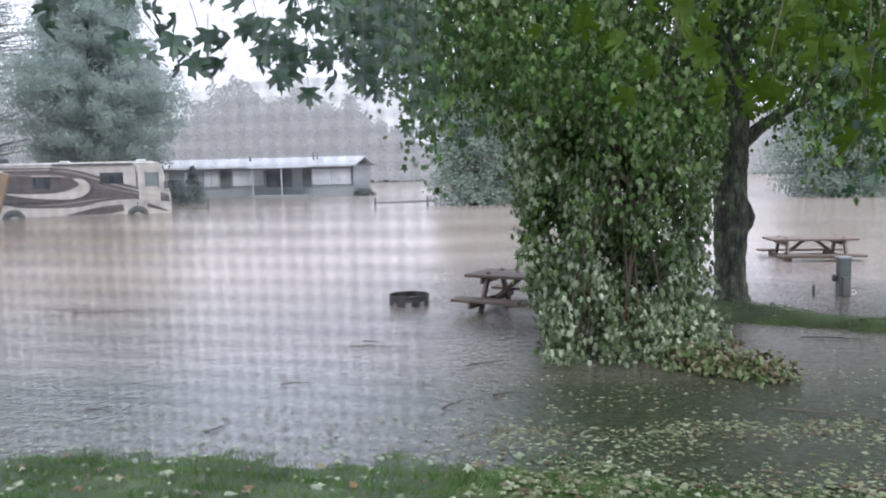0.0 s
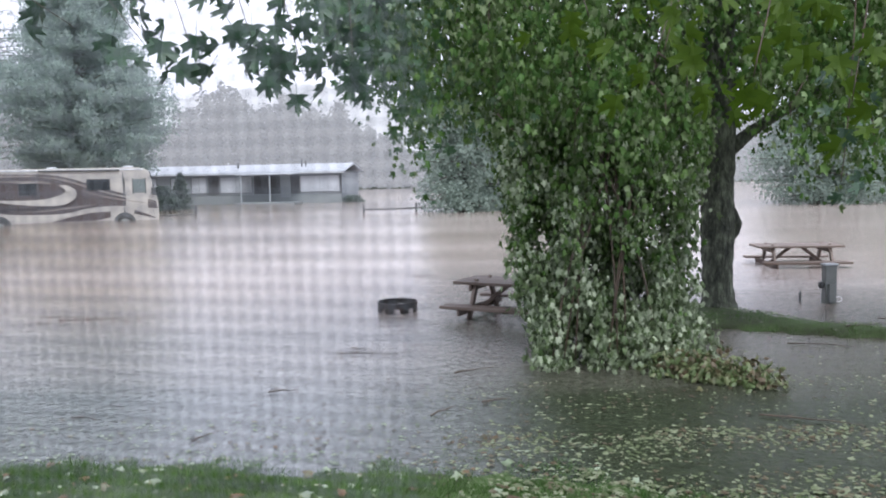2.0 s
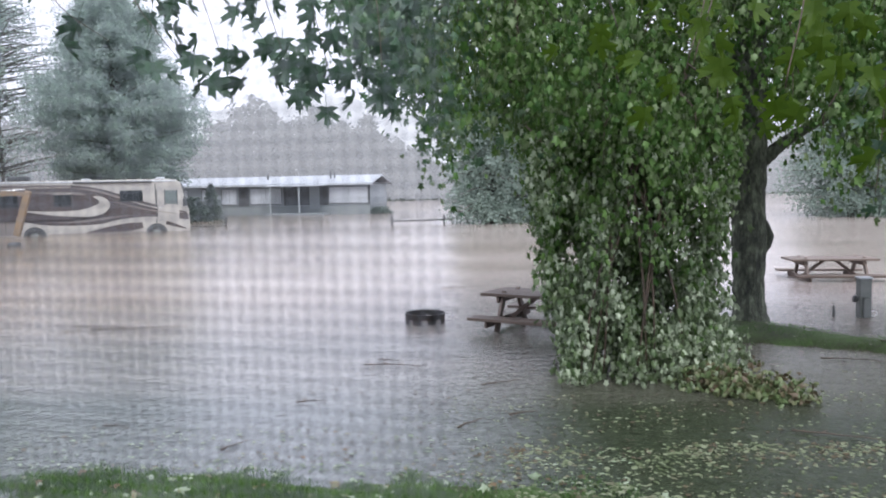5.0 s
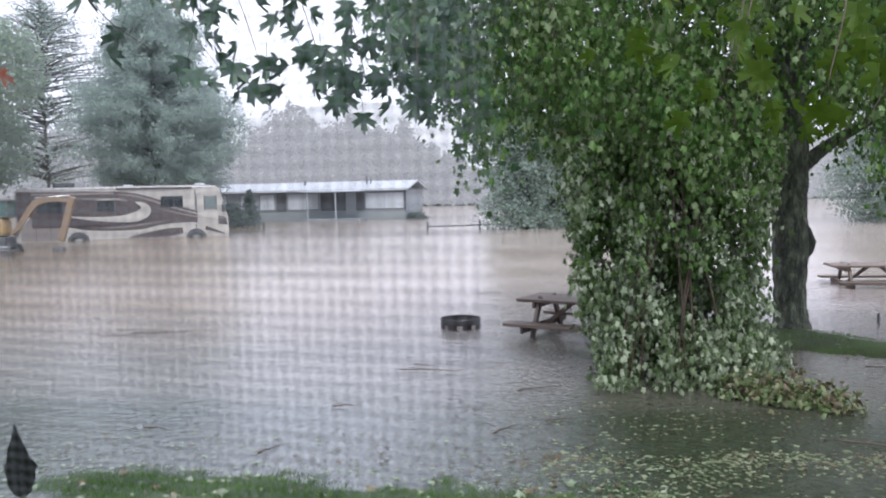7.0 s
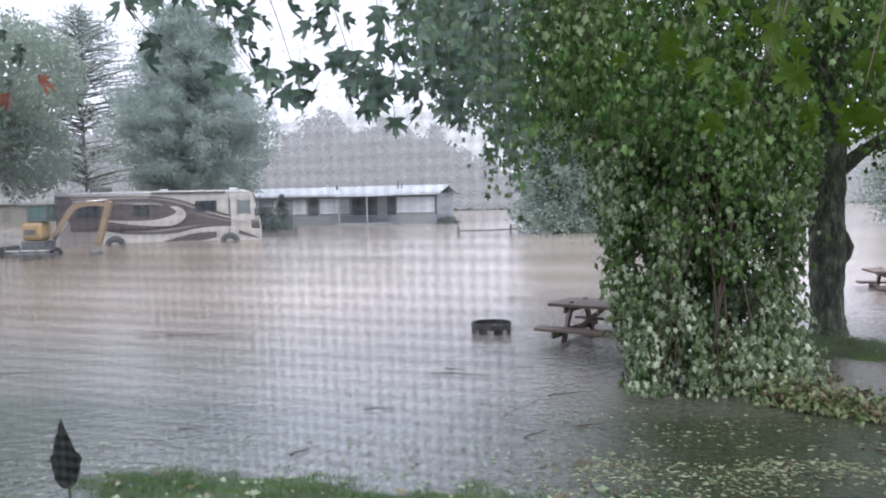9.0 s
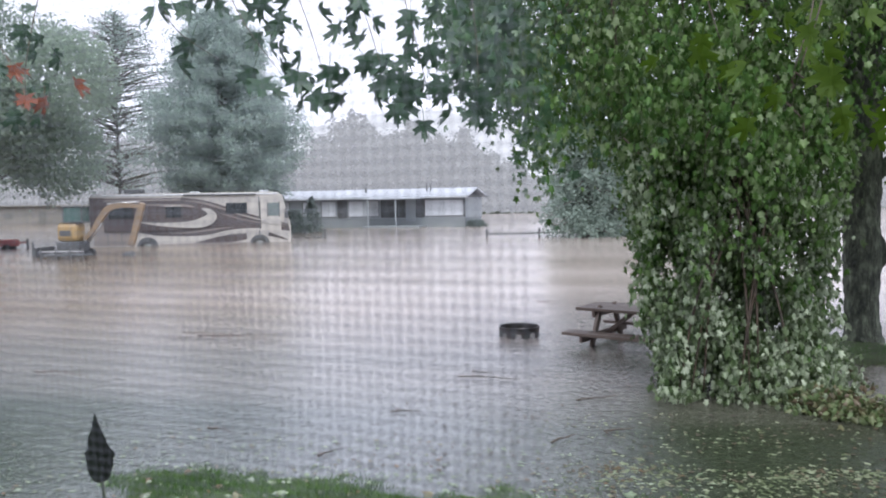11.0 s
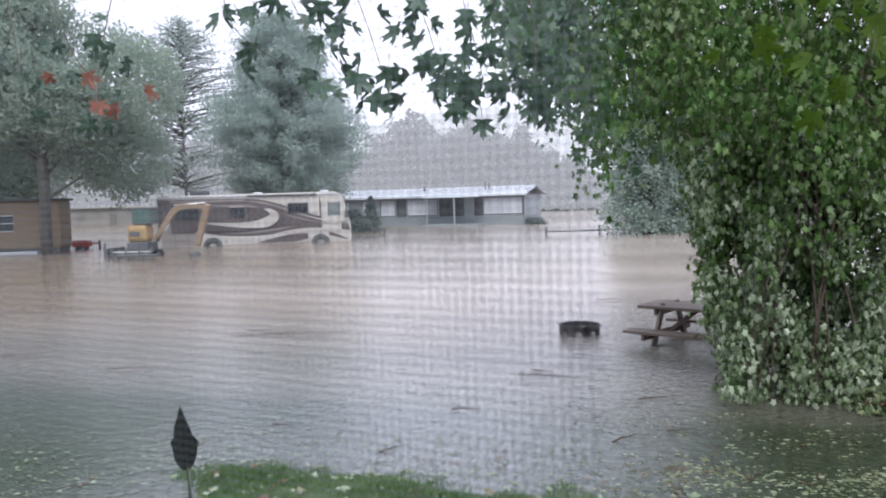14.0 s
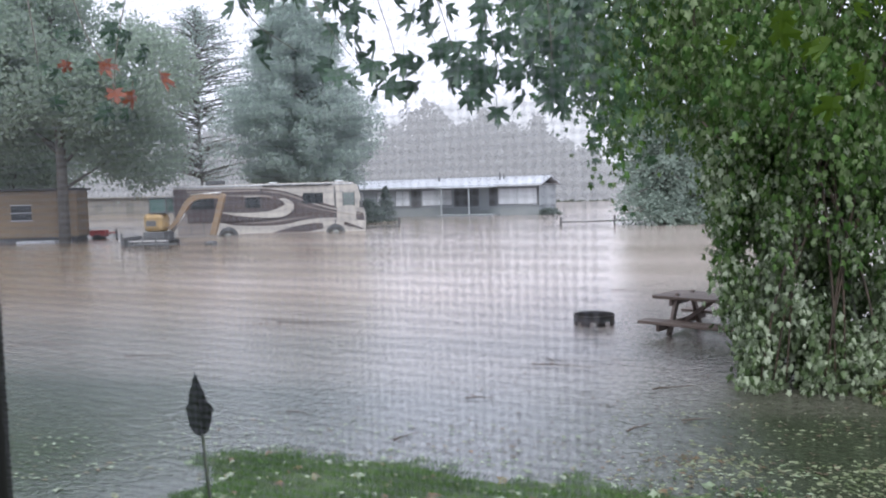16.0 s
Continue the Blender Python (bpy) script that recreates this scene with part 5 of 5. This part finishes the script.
M_CABGLASS = mat("green_cab_glass", [(0.05, 0.09, 0.085), (0.07, 0.12, 0.11)], 1, 0.12, 0.0, 10)
excavator()


# ---- trailer, red cart, dock and other things left of the excavator ----
def park_trailer():
    ob = thing("camp_trailer", pose(-35.9, 34.7, -0.5, 0, 0, 24), "tan orange boarded trailer cabin under the shade tree", "trailer")
    part("body", box(0, 7.2, 0, 2.4, 0.75, 3.25, 0.05), M_ORANGE, ob, "tan orange boards")
    for k in range(12):
        part("board_batten", box(0.25 + k * 0.58, 0.31 + k * 0.58, -0.024, -0.003, 0.8, 3.15, 0.004), M_ORANGE, ob)
    part("roof", box(-0.15, 7.35, -0.25, 2.6, 3.25, 3.38, 0.03), M_DARKTRIM, ob, "dark flat roof")
    for x in (1.0, 3.9):
        w = part("window", box(x, x + 1.0, -0.035, -0.003, 1.7, 2.5, 0.006), M_TINT, ob, "dark window")
        for z in (1.66, 2.07, 2.48):
            part("bar", box(x - 0.04, x + 1.04, -0.06, -0.036, z, z + 0.05), M_WHITE, w, "white bar")
    part("skirt", box(0.1, 7.1, 0.05, 2.3, 0, 0.75, 0.02), M_DARKTRIM, ob)
    part("step", box(4.3, 6.2, -0.8, -0.03, 0.45, 0.6, 0.02), M_WHITE, ob, "pale step")


park_trailer()
cart = thing("red_cart", pose(-29.7, 40.0, -0.5, 0, 0, 20), "small red cart beside the trailer, half under water", "cart")
part("tray", box(-0.55, 0.35, -0.35, 0.35, 0.62, 0.98, 0.05), M_REDP, cart)
part("drawbar", tube([(0.35, 0, 0.75), (0.6, 0, 0.82), (0.85, 0, 0.8)], [0.05, 0.05, 0.05], 7), M_REDP, cart)
part("jack", box(0.80, 0.90, -0.05, 0.05, 0, 1.0, 0.01), M_DARKTRIM, cart)
for y in (-0.4, 0.34):
    part("wheel", cyl(0.3, 0.12, pose(-0.1, y + 0.06, 0.42, 90, 0, 0), 16, None, 0.03), M_RUBBER, cart, "", True)
dock = thing("flatbed_trailer", pose(-20.3, 30.9, -0.5, 0, 0, 8), "low dark flatbed trailer awash beside the excavator", "trailer")
part("deck", box(-0.95, 0.85, -0.5, 0.35, 0.64, 0.72, 0.015), M_DARKTRIM, dock)
part("rail", box(-0.95, 0.85, -0.54, -0.502, 0.84, 0.89, 0.01), M_CHROME, dock, "pale side rail")
for x in (-0.9, -0.3, 0.3, 0.8):
    part("stake", box(x - 0.03, x + 0.03, -0.55, -0.51, 0.0, 1.0, 0.005), M_DARKTRIM, dock)


def back_building(x, y, turn, l, w, h, label):
    ob = thing("shed", pose(x, y, -0.5, 0, 0, turn), label, "shed")
    part("wall", box(0, l, 0, w, 0, h, 0.02), M_FARSHED, ob)
    part("roof", box(-0.3, l + 0.3, -0.4, w + 0.4, h, h + 0.22, 0.05), M_FARSHED, ob)
    part("door", box(l * 0.55, l * 0.55 + 1.0, -0.03, -0.003, 0.3, 2.2), M_FARBARK, ob)
    part("window", box(l * 0.15, l * 0.15 + 1.2, -0.03, -0.003, 1.2, 2.0), M_FARBARK, ob)


back_building(-78, 101, 30, 11, 5, 2.9, "pale low shed in the mist behind the trees")
back_building(-63, 94, 30, 7, 5, 2.8, "pale low shed in the mist behind the trees")


# ---- the window and the room behind it ----
WIN = Matrix(((0.9659, 0.2588, 0, 0), (-0.2588, 0.9659, 0, 0), (0, 0, 1, 2.15), (0, 0, 0, 1)))   # local x along the pane, y outwards


def insect_screen():
    y, u0, u1, z0, z1, pitch, w = 0.116, -0.186, -0.035, -0.36, 0.36, 0.0016, 0.0001
    quads = []
    for k in range(int((u1 - u0) / pitch)):
        u = u0 + k * pitch
        quads += [(u - w, y, z0), (u + w, y, z0), (u + w, y, z1), (u - w, y, z1)]
    for k in range(int((z1 - z0) / pitch)):
        z = z0 + k * pitch
        quads += [(u0, y + 0.0003, z - w), (u1, y + 0.0003, z - w), (u1, y + 0.0003, z + w), (u0, y + 0.0003, z + w)]
    ob = wire_mesh("insect_screen", quads, M_MESH)
    ob.matrix_world = WIN
    tagged(ob, "fine grey insect screen drawn half across the open window", "screen", kind="stuff")


insect_screen()
win = thing("window_1", WIN, "dark framed open window looking out on the flood", "window", kind="structure")
for n_, bx in (("jamb", (-0.30, -0.186, 0.095, 0.119, -0.46, 0.46)), ("jamb", (0.62, 0.67, 0.07, 0.150, -0.46, 0.46)), ("sill", (-0.186, 0.62, 0.07, 0.150, -0.46, -0.40)), ("head", (-0.186, 0.62, 0.07, 0.150, 0.40, 0.46))):
    part(n_, box(*bx, 0.004), M_FRAME, win, "dark painted frame")


def wall_piece(name, bx):
    ob = part(name, box(*bx), M_WALL)
    ob.matrix_world = WIN
    return tagged(ob, "plain dim plaster wall of the room", "wall", kind="structure")


U0, U1, B, F0, F1 = -4.6, 2.2, -3.7, -1.55, 1.1
wall_piece("wall_north", (U0, -0.30, 0.0, 0.119, F0, F1))
wall_piece("wall_north_2", (0.67, U1, 0.12, 0.24, F0, F1))
wall_piece("wall_north_3", (-0.30, 0.67, 0.12, 0.24, F0, -0.46))
wall_piece("wall_north_4", (-0.30, 0.67, 0.12, 0.24, 0.46, F1))
wall_piece("wall_west", (U0 - 0.12, U0, B, 0.12, F0, F1))
wall_piece("wall_east", (U1, U1 + 0.12, B, 0.24, F0, F1))
wall_piece("wall_south", (U0, U1, B - 0.12, B, F0, F1))
for nm, z0, z1 in (("floor", F0 - 0.12, F0), ("ceiling", F1, F1 + 0.12)):
    ob = part(nm, box(U0 - 0.12, U1 + 0.12, B - 0.12, 0.119, z0, z1), M_WALL)
    ob.matrix_world = WIN
    tagged(ob, "plain dim " + nm + " of the room", nm, kind="structure")

def shoot():
    """A tall shoot below the window with one dark leaf at its tip."""
    base = Vector((-0.2995, 0.5, 0.0))
    g = float(ground_height(np.array([base.x]), np.array([base.y]))[0])
    ob = thing("garden_shoot", pose(base.x, base.y, g), "thin pale shoot with a dark pointed leaf at its tip", "plant")
    top = 1.969 - g
    part("stem", tube(smooth_line([(0.03, 0.02, -0.03), (0.0, 0.01, top * 0.4), (0.012, 0, top * 0.85), (0.0, 0, top)], 6), np.linspace(0.005, 0.0012, 19), 6), M_STEM, ob, "pale thin stem", True)
    half = [(0.000, 0.0), (0.0045, 0.004), (0.0078, 0.012), (0.0082, 0.0165), (0.0098, 0.019), (0.0085, 0.022), (0.0062, 0.025), (0.0046, 0.032), (0.0018, 0.041), (0.0, 0.048)]
    left = [(0.000, 0.0), (0.0045, 0.003), (0.0075, 0.009), (0.0082, 0.018), (0.0088, 0.023), (0.0066, 0.0255), (0.0055, 0.032), (0.0030, 0.038), (0.0010, 0.044), (0.0, 0.048)]
    b = bmesh.new()
    mid = [b.verts.new((0, 0.0015, z)) for _, z in half]
    rgt = [b.verts.new((x, -0.001, z)) for x, z in half[1:-1]]
    lft = [b.verts.new((-x, -0.001, z)) for x, z in left[1:-1]]
    for edge, flip in ((rgt, False), (lft, True)):
        full = [mid[0], *edge, mid[-1]]
        for i in range(len(full) - 1):
            q = [mid[i], full[i], full[i + 1], mid[i + 1]]
            q = [v for j, v in enumerate(q) if v not in q[:j]]
            if len(q) > 2:
                b.faces.new(q[::-1] if flip else q)
    lf = part("leaf", b, M_DARKLEAF, ob, "dark pointed leaf")
    lf.matrix_local = pose(0, 0, top - 0.002, 0, -4, 25)


shoot()
